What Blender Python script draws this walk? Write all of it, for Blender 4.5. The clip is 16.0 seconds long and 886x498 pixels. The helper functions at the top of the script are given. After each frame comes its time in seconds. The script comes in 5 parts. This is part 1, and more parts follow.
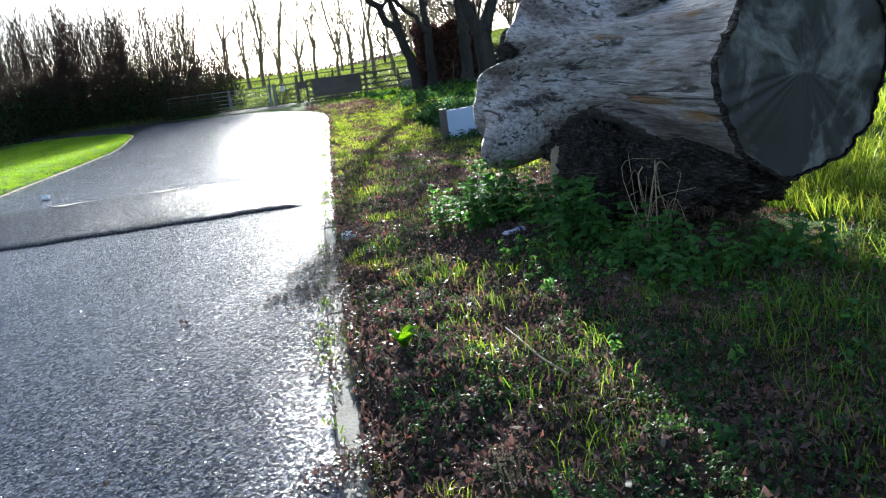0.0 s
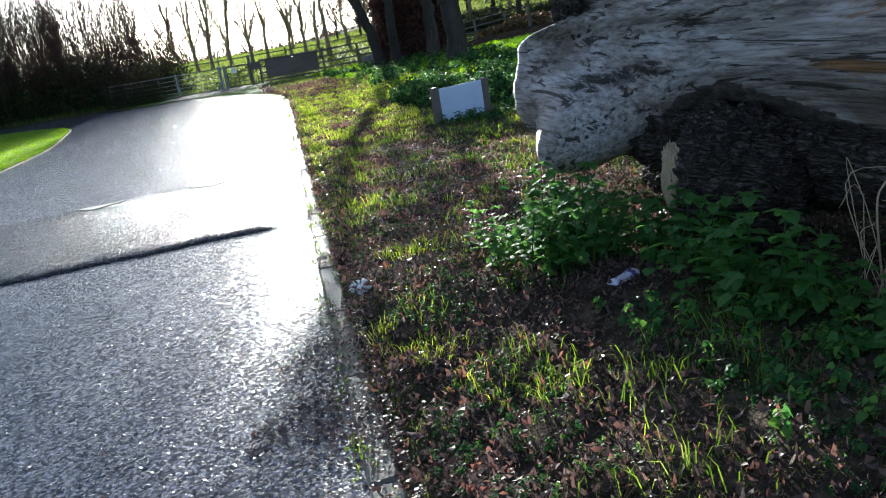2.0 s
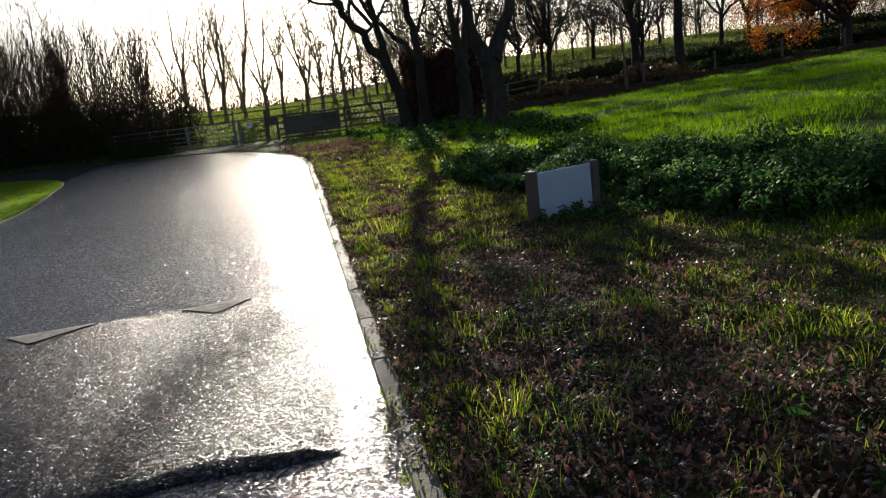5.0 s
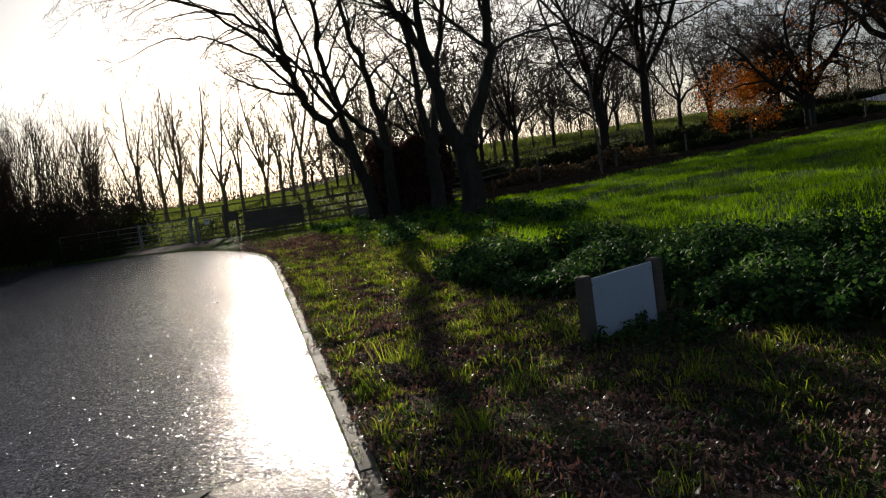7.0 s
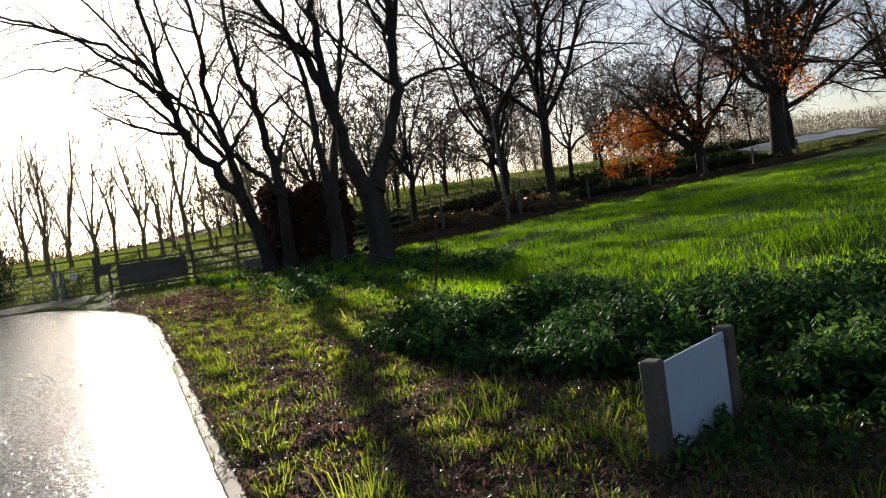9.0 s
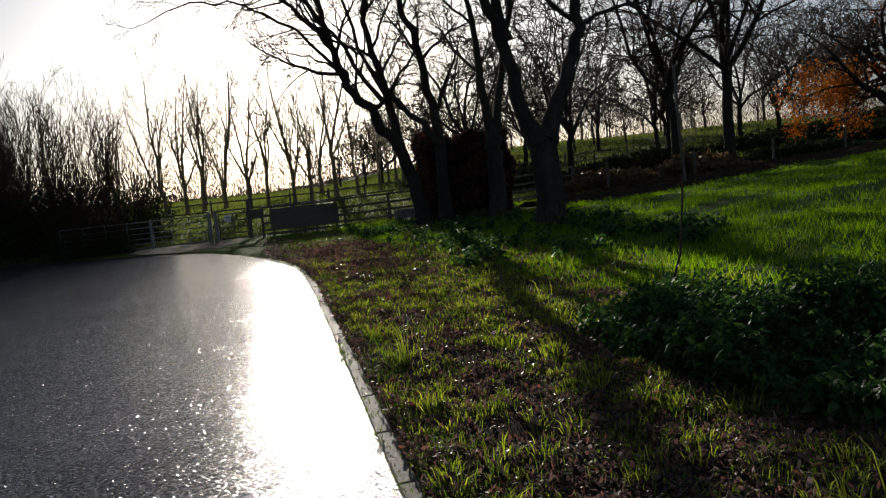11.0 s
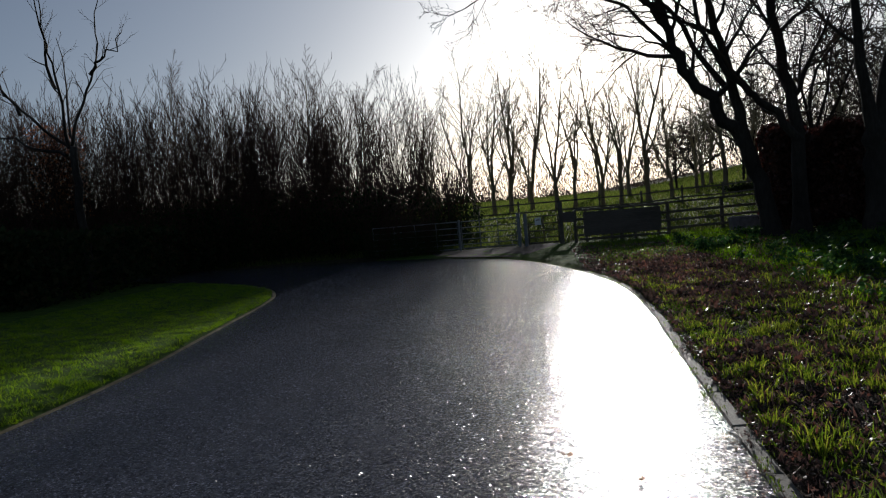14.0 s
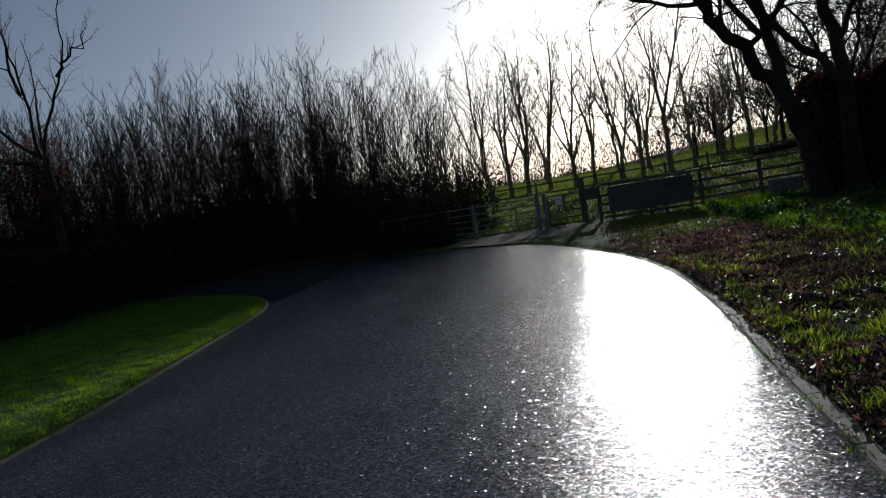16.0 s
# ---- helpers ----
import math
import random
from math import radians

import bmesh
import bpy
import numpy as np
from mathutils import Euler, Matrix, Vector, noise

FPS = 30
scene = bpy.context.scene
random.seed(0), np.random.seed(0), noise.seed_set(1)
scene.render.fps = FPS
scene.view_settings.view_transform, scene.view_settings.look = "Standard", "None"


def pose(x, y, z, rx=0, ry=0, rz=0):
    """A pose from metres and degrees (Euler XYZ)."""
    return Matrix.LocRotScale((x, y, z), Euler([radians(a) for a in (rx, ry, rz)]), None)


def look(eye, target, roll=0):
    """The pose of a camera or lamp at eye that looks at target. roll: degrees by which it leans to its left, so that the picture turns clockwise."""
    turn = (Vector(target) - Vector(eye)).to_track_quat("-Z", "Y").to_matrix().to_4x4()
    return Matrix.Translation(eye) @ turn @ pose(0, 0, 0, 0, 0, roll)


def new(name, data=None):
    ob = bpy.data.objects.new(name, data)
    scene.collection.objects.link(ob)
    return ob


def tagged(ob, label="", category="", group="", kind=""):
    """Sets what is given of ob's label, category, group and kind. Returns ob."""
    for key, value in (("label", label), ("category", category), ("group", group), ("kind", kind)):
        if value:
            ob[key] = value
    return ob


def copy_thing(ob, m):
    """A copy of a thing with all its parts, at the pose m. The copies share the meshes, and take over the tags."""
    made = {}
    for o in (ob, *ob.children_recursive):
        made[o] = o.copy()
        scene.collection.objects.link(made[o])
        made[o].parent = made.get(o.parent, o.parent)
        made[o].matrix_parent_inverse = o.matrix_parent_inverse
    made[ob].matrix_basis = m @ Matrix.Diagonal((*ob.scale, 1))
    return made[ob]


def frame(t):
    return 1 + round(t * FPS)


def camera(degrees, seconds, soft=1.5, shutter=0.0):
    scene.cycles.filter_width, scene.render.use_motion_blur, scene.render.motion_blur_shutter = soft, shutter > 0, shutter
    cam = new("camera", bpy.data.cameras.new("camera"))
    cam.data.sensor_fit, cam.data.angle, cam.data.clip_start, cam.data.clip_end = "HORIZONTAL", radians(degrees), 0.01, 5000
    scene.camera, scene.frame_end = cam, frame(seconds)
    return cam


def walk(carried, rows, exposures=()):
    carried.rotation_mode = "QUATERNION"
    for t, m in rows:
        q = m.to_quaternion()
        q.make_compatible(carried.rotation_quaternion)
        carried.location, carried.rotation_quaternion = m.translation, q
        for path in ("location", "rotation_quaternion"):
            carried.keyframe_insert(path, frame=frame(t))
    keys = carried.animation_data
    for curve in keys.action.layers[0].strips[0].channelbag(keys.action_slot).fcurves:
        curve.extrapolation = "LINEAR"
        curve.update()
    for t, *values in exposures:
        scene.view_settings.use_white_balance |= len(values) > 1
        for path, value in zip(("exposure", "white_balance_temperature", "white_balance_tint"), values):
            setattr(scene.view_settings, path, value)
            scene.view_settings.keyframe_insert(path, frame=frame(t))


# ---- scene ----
cam = camera(58.3, 16.0, soft=1.1)
METRES, EYE, TILT, LEAN, TURN = 18.0, 1.4, -13.5, 7.0, -11.0
ROWS = [
    (0.0, 0.0, 0.0, 0.0, 0.0, 0.0, -0.0),
    (0.5, -0.0095, 0.0311, 0.0055, -0.13, -0.27, 0.32),
    (1.0, -0.0165, 0.0585, 0.0135, -0.82, -0.47, 1.27),
    (1.5, -0.0208, 0.0902, 0.0208, -2.29, -0.62, 3.87),
    (2.0, -0.0296, 0.1198, 0.0251, -2.82, -1.88, 2.92),
    (2.5, -0.0368, 0.1478, 0.0304, -5.52, -3.6, 3.8),
    (3.0, -0.0465, 0.1783, 0.0366, -3.72, -4.26, 3.08),
    (3.5, -0.0541, 0.2084, 0.0432, -4.56, -4.65, 1.44),
    (4.0, -0.0594, 0.2414, 0.0545, -5.33, -1.0, -0.76),
    (4.5, -0.069, 0.2711, 0.0598, -1.97, -0.03, -3.27),
    (5.0, -0.0717, 0.2981, 0.0683, -2.67, 2.41, 0.13),
    (7.5, -0.0996, 0.4449, 0.1004, -7.67, 10.98, 3.35),
    (8.0, -0.1013, 0.4786, 0.1081, -13.34, 13.19, 4.88),
    (10.5, -0.1303, 0.6277, 0.1412, -9.48, 8.71, 3.22),
    (11.0, -0.1378, 0.6625, 0.1514, -4.15, 8.87, -0.24),
    (11.5, -0.1473, 0.6902, 0.1575, -0.77, 6.96, -2.05),
    (12.0, -0.1568, 0.7191, 0.1627, 9.14, 6.06, -4.13),
    (12.5, -0.1633, 0.7488, 0.1672, 11.3, 6.32, -5.47),
    (13.0, -0.1683, 0.7762, 0.1731, 9.01, 6.73, -5.12),
    (13.5, -0.1771, 0.8041, 0.1825, 14.25, 6.98, -5.44),
    (14.0, -0.1871, 0.833, 0.187, 16.62, 7.94, -5.87),
    (14.5, -0.1937, 0.8615, 0.1916, 16.14, 8.05, -5.32),
    (15.0, -0.2026, 0.8926, 0.1966, 21.33, 6.49, -4.63),
    (15.5, -0.2086, 0.9194, 0.2038, 21.25, 6.68, -2.92),
    (16.0, -0.2125, 0.9501, 0.2077, 18.67, 6.94, -1.92),
]
EXPOSURES = [(0.0, 2.9, 5600, 6), (0.5, 2.5, 5600, 6), (1.5, 2.55, 5600, 6), (2.5, 2.95, 5600, 6), (3.0, 2.62, 5650, 6), (3.5, 2.42, 5700, 7), (4.2, 2.05, 6100, 9), (5.0, 1.3, 6400, 10), (7.5, 0.62, 6600, 11), (8.0, 1.2, 6600, 11), (10.4, 1.75, 6500, 11), (11.0, 0.62, 6300, 11), (12.0, 0.1, 5900, 10), (13.0, -0.05, 5800, 10), (15.0, 0.28, 5800, 10), (16.0, -0.05, 5600, 10)]
walk(cam, [(t, pose(0, 0, EYE, TILT, LEAN, TURN) @ pose(METRES * x, METRES * y, METRES * z, 90 + pitch, roll, yaw)) for t, x, y, z, yaw, pitch, roll in ROWS], EXPOSURES)

# ---- light ----
SUN_AZ, SUN_EL = 6.2, 11.0
sun_dir = Vector((math.sin(radians(SUN_AZ)) * math.cos(radians(SUN_EL)), math.cos(radians(SUN_AZ)) * math.cos(radians(SUN_EL)), math.sin(radians(SUN_EL))))
world = bpy.data.worlds.new("sky")
scene.world = world
world.use_nodes = True
wn = world.node_tree.nodes
sky = wn.new("ShaderNodeTexSky")
sky.sky_type, sky.sun_disc = "NISHITA", False
sky.sun_elevation, sky.sun_rotation = radians(SUN_EL), radians(SUN_AZ)
sky.air_density, sky.dust_density, sky.ozone_density, sky.altitude = 0.8, 1.4, 2.0, 50
haze = wn.new("ShaderNodeHueSaturation")
haze.inputs["Saturation"].default_value = 0.7
world.node_tree.links.new(sky.outputs[0], haze.inputs["Color"])
world.node_tree.links.new(haze.outputs[0], wn["Background"].inputs[0])
wn["Background"].inputs[1].default_value = 0.05
sun = new("sun", bpy.data.lights.new("sun", "SUN"))
sun.data.energy, sun.data.angle, sun.data.color = 5.0, radians(0.6), (1.0, 0.9, 0.76)
sun.matrix_world = look(sun_dir * 100, (0, 0, 0))


# ---- materials ----
def blank(name):
    m = bpy.data.materials.new(name)
    m.use_nodes = True
    nt = m.node_tree
    return m, nt, nt.nodes["Principled BSDF"]


def add(nt, kind, **values):
    n = nt.nodes.new(kind)
    for key, value in values.items():
        n.inputs[key.replace("_", " ")].default_value = value
    return n


def coords(nt, scale=(1, 1, 1), space="Object"):
    tc = nt.nodes.new("ShaderNodeTexCoord")
    mp = nt.nodes.new("ShaderNodeMapping")
    mp.inputs["Scale"].default_value = scale
    nt.links.new(tc.outputs[space], mp.inputs["Vector"])
    return mp.outputs["Vector"]


def ramp(nt, fac, stops):
    r = nt.nodes.new("ShaderNodeValToRGB")
    els = r.color_ramp.elements
    while len(els) < len(stops):
        els.new(0.5)
    for e, (p, c) in zip(els, stops):
        e.position, e.color = p, (*c, 1)
    nt.links.new(fac, r.inputs["Fac"])
    return r.outputs["Color"]


def noise_tex(nt, vec, scale, detail=4, rough=0.55, distortion=0.0):
    n = add(nt, "ShaderNodeTexNoise", Scale=scale, Detail=detail, Roughness=rough, Distortion=distortion)
    nt.links.new(vec, n.inputs["Vector"])
    return n.outputs["Fac"]


def mix(nt, fac, a, b):
    m = nt.nodes.new("ShaderNodeMix")
    m.data_type = "RGBA"
    for value, slot in ((fac, 0), (a, 6), (b, 7)):
        if isinstance(value, (int, float)):
            m.inputs[slot].default_value = value
        elif isinstance(value, tuple):
            m.inputs[slot].default_value = (*value, 1)
        else:
            nt.links.new(value, m.inputs[slot])
    return m.outputs[2]


def bumped(nt, bsdf, height, strength, distance):
    b = add(nt, "ShaderNodeBump", Strength=strength, Distance=distance)
    nt.links.new(height, b.inputs["Height"])
    nt.links.new(b.outputs["Normal"], bsdf.inputs["Normal"])
    return b


def rough_surface(name, stops, scale, fine, roughness, strength=0.5, distance=0.01, stretch=(1, 1, 1), spec=0.4, metal=0.0, vary=0.0):
    """A surface with stains at one scale and grain at another."""
    m, nt, p = blank(name)
    v = coords(nt, stretch)
    big, small = noise_tex(nt, v, scale, 5), noise_tex(nt, v, fine, 4, 0.65)
    blend = nt.nodes.new("ShaderNodeMix")
    blend.inputs[0].default_value = 0.45
    nt.links.new(big, blend.inputs[2])
    nt.links.new(small, blend.inputs[3])
    col = ramp(nt, blend.outputs[0], stops)
    if vary:
        info = nt.nodes.new("ShaderNodeObjectInfo")
        hsv = nt.nodes.new("ShaderNodeHueSaturation")
        mr = add(nt, "ShaderNodeMapRange", To_Min=1 - vary, To_Max=1 + vary)
        nt.links.new(info.outputs["Random"], mr.inputs["Value"])
        nt.links.new(mr.outputs[0], hsv.inputs["Value"])
        nt.links.new(col, hsv.inputs["Color"])
        col = hsv.outputs[0]
    nt.links.new(col, p.inputs["Base Color"])
    p.inputs["Roughness"].default_value, p.inputs["Specular IOR Level"].default_value, p.inputs["Metallic"].default_value = roughness, spec, metal
    bumped(nt, p, small, strength, distance)
    return m


def leafy(name, stops, translucent=0.45, roughness=0.45, spec=0.3):
    """Thin leaves and blades, each a little different, that let light through."""
    m, nt, p = blank(name)
    geo = nt.nodes.new("ShaderNodeNewGeometry")
    patch = noise_tex(nt, coords(nt), 1.3, 3)
    f = nt.nodes.new("ShaderNodeMix")
    f.inputs[0].default_value = 0.45
    nt.links.new(geo.outputs["Random Per Island"], f.inputs[2])
    nt.links.new(patch, f.inputs[3])
    col = ramp(nt, f.outputs[0], stops)
    nt.links.new(col, p.inputs["Base Color"])
    p.inputs["Roughness"].default_value, p.inputs["Specular IOR Level"].default_value = roughness, spec
    tr = nt.nodes.new("ShaderNodeBsdfTranslucent")
    hsv = add(nt, "ShaderNodeHueSaturation", Hue=0.485, Saturation=1.15, Value=1.5)
    nt.links.new(col, hsv.inputs["Color"])
    nt.links.new(hsv.outputs[0], tr.inputs["Color"])
    mx = nt.nodes.new("ShaderNodeMixShader")
    mx.inputs[0].default_value = translucent
    nt.links.new(p.outputs[0], mx.inputs[1])
    nt.links.new(tr.outputs[0], mx.inputs[2])
    nt.links.new(mx.outputs[0], nt.nodes["Material Output"].inputs["Surface"])
    return m


def asphalt(name, base, roughness, relief, shiny, waves):
    """Wet chipped asphalt: domed stones of about a centimetre, dull between, a few of them polished."""
    m, nt, p = blank(name)
    v = coords(nt)
    vor = add(nt, "ShaderNodeTexVoronoi", Scale=74.0)
    nt.links.new(v, vor.inputs["Vector"])
    sep = nt.nodes.new("ShaderNodeSeparateColor")
    nt.links.new(vor.outputs["Color"], sep.inputs[0])
    grit, lumps, stain = noise_tex(nt, v, 160, 3, 0.7), noise_tex(nt, v, 7, 4, 0.6), noise_tex(nt, v, 0.5, 6, 0.6)
    chips = ramp(nt, sep.outputs[0], [(0.0, tuple(c * 0.4 for c in base)), (0.6, base), (0.84, tuple(c * 1.7 for c in base)), (1.0, tuple(c * 5 for c in base))])
    tone = ramp(nt, stain, [(0.3, (0.75, 0.75, 0.75)), (0.7, (1.2, 1.2, 1.2))])
    mul = nt.nodes.new("ShaderNodeMix")
    mul.data_type, mul.blend_type = "RGBA", "MULTIPLY"
    mul.inputs[0].default_value = 1.0
    nt.links.new(chips, mul.inputs[6])
    nt.links.new(tone, mul.inputs[7])
    nt.links.new(mul.outputs[2], p.inputs["Base Color"])
    p.inputs["Roughness"].default_value = roughness
    sp = ramp(nt, sep.outputs[1], [(0.0, (0.004, 0.004, 0.004)), (0.5, (0.03, 0.03, 0.03)), (0.95, (shiny, shiny, shiny))])
    nt.links.new(sp, p.inputs["Specular IOR Level"])
    dome = nt.nodes.new("ShaderNodeMath")
    dome.operation = "MULTIPLY"
    nt.links.new(vor.outputs["Distance"], dome.inputs[0])
    nt.links.new(vor.outputs["Distance"], dome.inputs[1])
    h = nt.nodes.new("ShaderNodeMath")
    h.operation = "MULTIPLY_ADD"
    h.inputs[1].default_value = -1.0
    nt.links.new(dome.outputs[0], h.inputs[0])
    nt.links.new(grit, h.inputs[2])
    b = bumped(nt, p, h.outputs[0], 1.0, relief)
    b2 = add(nt, "ShaderNodeBump", Strength=1.0, Distance=relief * waves)
    nt.links.new(lumps, b2.inputs["Height"])
    nt.links.new(b2.outputs["Normal"], b.inputs["Normal"])
    return m


MAT_ROAD = asphalt("wet_asphalt", (0.045, 0.046, 0.058), 0.12, 0.0014, 0.6, 0.3)
MAT_HUMP = asphalt("worn_asphalt", (0.022, 0.022, 0.026), 0.2, 0.0044, 0.2, 1.0)
MAT_CHIP = rough_surface("wet_dark_stone_chips", [(0.3, (0.015, 0.015, 0.019)), (0.7, (0.1, 0.1, 0.115))], 90, 300, 0.22, 0.1, 0.001, spec=0.6)
MAT_KERB = rough_surface("weathered_concrete", [(0.32, (0.05, 0.045, 0.036)), (0.5, (0.13, 0.12, 0.1)), (0.7, (0.24, 0.225, 0.19))], 3, 60, 0.75, 0.6, 0.004, spec=0.12, vary=0.2)
MAT_MARK = rough_surface("worn_road_paint", [(0.42, (0.03, 0.03, 0.03)), (0.62, (0.13, 0.13, 0.125))], 7, 70, 0.8, 0.5, 0.004, spec=0.1)
MAT_BARK = rough_surface("grey_brown_bark", [(0.3, (0.014, 0.012, 0.010)), (0.52, (0.036, 0.031, 0.026)), (0.75, (0.075, 0.066, 0.054))], 2.2, 16, 0.9, 1.0, 0.03, (1, 1, 0.3), 0.2)
MAT_TWIG = rough_surface("brown_twig_bark", [(0.3, (0.03, 0.022, 0.017)), (0.7, (0.085, 0.06, 0.043))], 1.5, 20, 0.9, 0.3, 0.005, spec=0.08)
MAT_SHRUB = rough_surface("brown_shrub_bark", [(0.3, (0.03, 0.019, 0.014)), (0.7, (0.085, 0.052, 0.038))], 1.2, 20, 0.95, 0.3, 0.005, spec=0.05)
MAT_PALE_TWIG = rough_surface("pale_olive_bark", [(0.3, (0.12, 0.1, 0.06)), (0.7, (0.26, 0.22, 0.14))], 1.0, 12, 0.9, 0.3, 0.01, spec=0.1)
MAT_POST = rough_surface("weathered_fence_wood", [(0.3, (0.05, 0.043, 0.035)), (0.55, (0.1, 0.088, 0.07)), (0.8, (0.18, 0.165, 0.135))], 4, 30, 0.8, 0.6, 0.006, (1, 1, 0.4), vary=0.2)
MAT_BOARD = rough_surface("dark_stained_board", [(0.3, (0.05, 0.04, 0.035)), (0.6, (0.11, 0.09, 0.075))], 3, 30, 0.6, 0.4, 0.004, (0.3, 1, 1))
MAT_STEEL = rough_surface("galvanised_steel", [(0.3, (0.13, 0.14, 0.15)), (0.7, (0.26, 0.27, 0.28))], 5, 50, 0.6, 0.15, 0.002, metal=0.3)
MAT_PANEL = rough_surface("pale_blank_panel", [(0.3, (0.36, 0.43, 0.56)), (0.7, (0.46, 0.53, 0.65))], 5, 40, 0.45, 0.05, 0.001)
MAT_PAPER = rough_surface("white_notice", [(0.3, (0.7, 0.7, 0.7)), (0.7, (0.82, 0.82, 0.82))], 8, 40, 0.5, 0.05, 0.001)
MAT_STONE = rough_surface("grey_stone", [(0.3, (0.1, 0.09, 0.095)), (0.7, (0.26, 0.24, 0.25))], 6, 50, 0.6, 0.6, 0.006, spec=0.08, vary=0.3)
MAT_GRASS = leafy("grass_blades", [(0.2, (0.045, 0.085, 0.018)), (0.5, (0.085, 0.15, 0.024)), (0.75, (0.15, 0.21, 0.04)), (0.95, (0.3, 0.27, 0.13))], 0.55, 0.6, 0.15)
MAT_LAWN = leafy("lawn_blades", [(0.2, (0.04, 0.11, 0.010)), (0.5, (0.1, 0.23, 0.018)), (0.85, (0.2, 0.32, 0.035))], 0.62, 0.6, 0.15)
# Grass brightened towards yellow: low sun on the tufts is put in here.
MAT_TUFT = leafy("sunlit_tuft_blades", [(0.15, (0.055, 0.11, 0.02)), (0.5, (0.16, 0.22, 0.038)), (0.8, (0.3, 0.33, 0.07)), (0.97, (0.5, 0.43, 0.2))], 0.58, 0.55, 0.15)
MAT_MOWN = leafy("mown_blades", [(0.2, (0.05, 0.12, 0.016)), (0.55, (0.12, 0.22, 0.026)), (0.9, (0.2, 0.3, 0.045))], 0.6, 0.6, 0.15)
MAT_FIELD = leafy("pasture_blades", [(0.2, (0.045, 0.075, 0.02)), (0.5, (0.08, 0.115, 0.03)), (0.85, (0.14, 0.15, 0.05))], 0.4, 0.8, 0.05)
MAT_NETTLE = leafy("nettle_leaves", [(0.2, (0.014, 0.04, 0.015)), (0.5, (0.03, 0.078, 0.024)), (0.85, (0.09, 0.17, 0.042))], 0.45, 0.6, 0.12)
# Brighter nettle copy: sunlight on the log's nettles is put into the colour.
MAT_LIT_NETTLE = leafy("lit_nettle_leaves", [(0.2, (0.03, 0.09, 0.03)), (0.5, (0.065, 0.16, 0.045)), (0.85, (0.17, 0.3, 0.06))], 0.6, 0.6, 0.15)
MAT_LITTER = leafy("fallen_leaves", [(0.15, (0.018, 0.013, 0.012)), (0.36, (0.058, 0.042, 0.036)), (0.56, (0.11, 0.077, 0.064)), (0.7, (0.17, 0.088, 0.06)), (0.8, (0.17, 0.135, 0.12)), (0.94, (0.42, 0.35, 0.3))], 0.38, 0.45, 0.15)
MAT_ORANGE = leafy("orange_oak_leaves", [(0.2, (0.2, 0.075, 0.02)), (0.6, (0.37, 0.15, 0.03)), (0.9, (0.44, 0.24, 0.06))], 0.5)
MAT_BEECH = leafy("russet_hedge_leaves", [(0.2, (0.035, 0.018, 0.014)), (0.6, (0.07, 0.03, 0.022)), (0.9, (0.13, 0.055, 0.035))], 0.2)
MAT_RUSSET = leafy("rusty_clinging_leaves", [(0.2, (0.08, 0.035, 0.018)), (0.6, (0.16, 0.07, 0.03)), (0.9, (0.26, 0.13, 0.05))], 0.4)
MAT_DARKLEAF = leafy("dark_undergrowth_leaves", [(0.2, (0.014, 0.026, 0.012)), (0.6, (0.03, 0.045, 0.018)), (0.9, (0.07, 0.05, 0.025))], 0.2, 0.8, 0.05)
MAT_WOODS = leafy("far_winter_woods", [(0.2, (0.035, 0.028, 0.022)), (0.6, (0.07, 0.055, 0.042)), (0.9, (0.11, 0.085, 0.06))], 0.2, 0.9, 0.05)


def ground_material():
    """Soil and leaf mould along the verge, turf elsewhere."""
    m, nt, p = blank("verge_ground")
    v = coords(nt)
    big, fine = noise_tex(nt, v, 0.35, 5), noise_tex(nt, v, 22, 5, 0.7)
    turf = ramp(nt, noise_tex(nt, v, 3.5, 6, 0.7), [(0.3, (0.035, 0.065, 0.012)), (0.55, (0.065, 0.12, 0.018)), (0.75, (0.12, 0.15, 0.035))])
    soil = ramp(nt, noise_tex(nt, v, 9, 6, 0.75), [(0.3, (0.014, 0.010, 0.008)), (0.5, (0.045, 0.034, 0.025)), (0.72, (0.13, 0.095, 0.065))])
    at = nt.nodes.new("ShaderNodeAttribute")
    at.attribute_name = "soil"
    s = nt.nodes.new("ShaderNodeMath")
    s.operation = "ADD"
    s.use_clamp = True
    nt.links.new(at.outputs["Fac"], s.inputs[0])
    nt.links.new(ramp(nt, big, [(0.45, (0, 0, 0)), (0.75, (0.35, 0.35, 0.35))]), s.inputs[1])
    nt.links.new(mix(nt, s.outputs[0], turf, soil), p.inputs["Base Color"])
    p.inputs["Roughness"].default_value, p.inputs["Specular IOR Level"].default_value = 1.0, 0.05
    bumped(nt, p, fine, 1.0, 0.05)
    return m


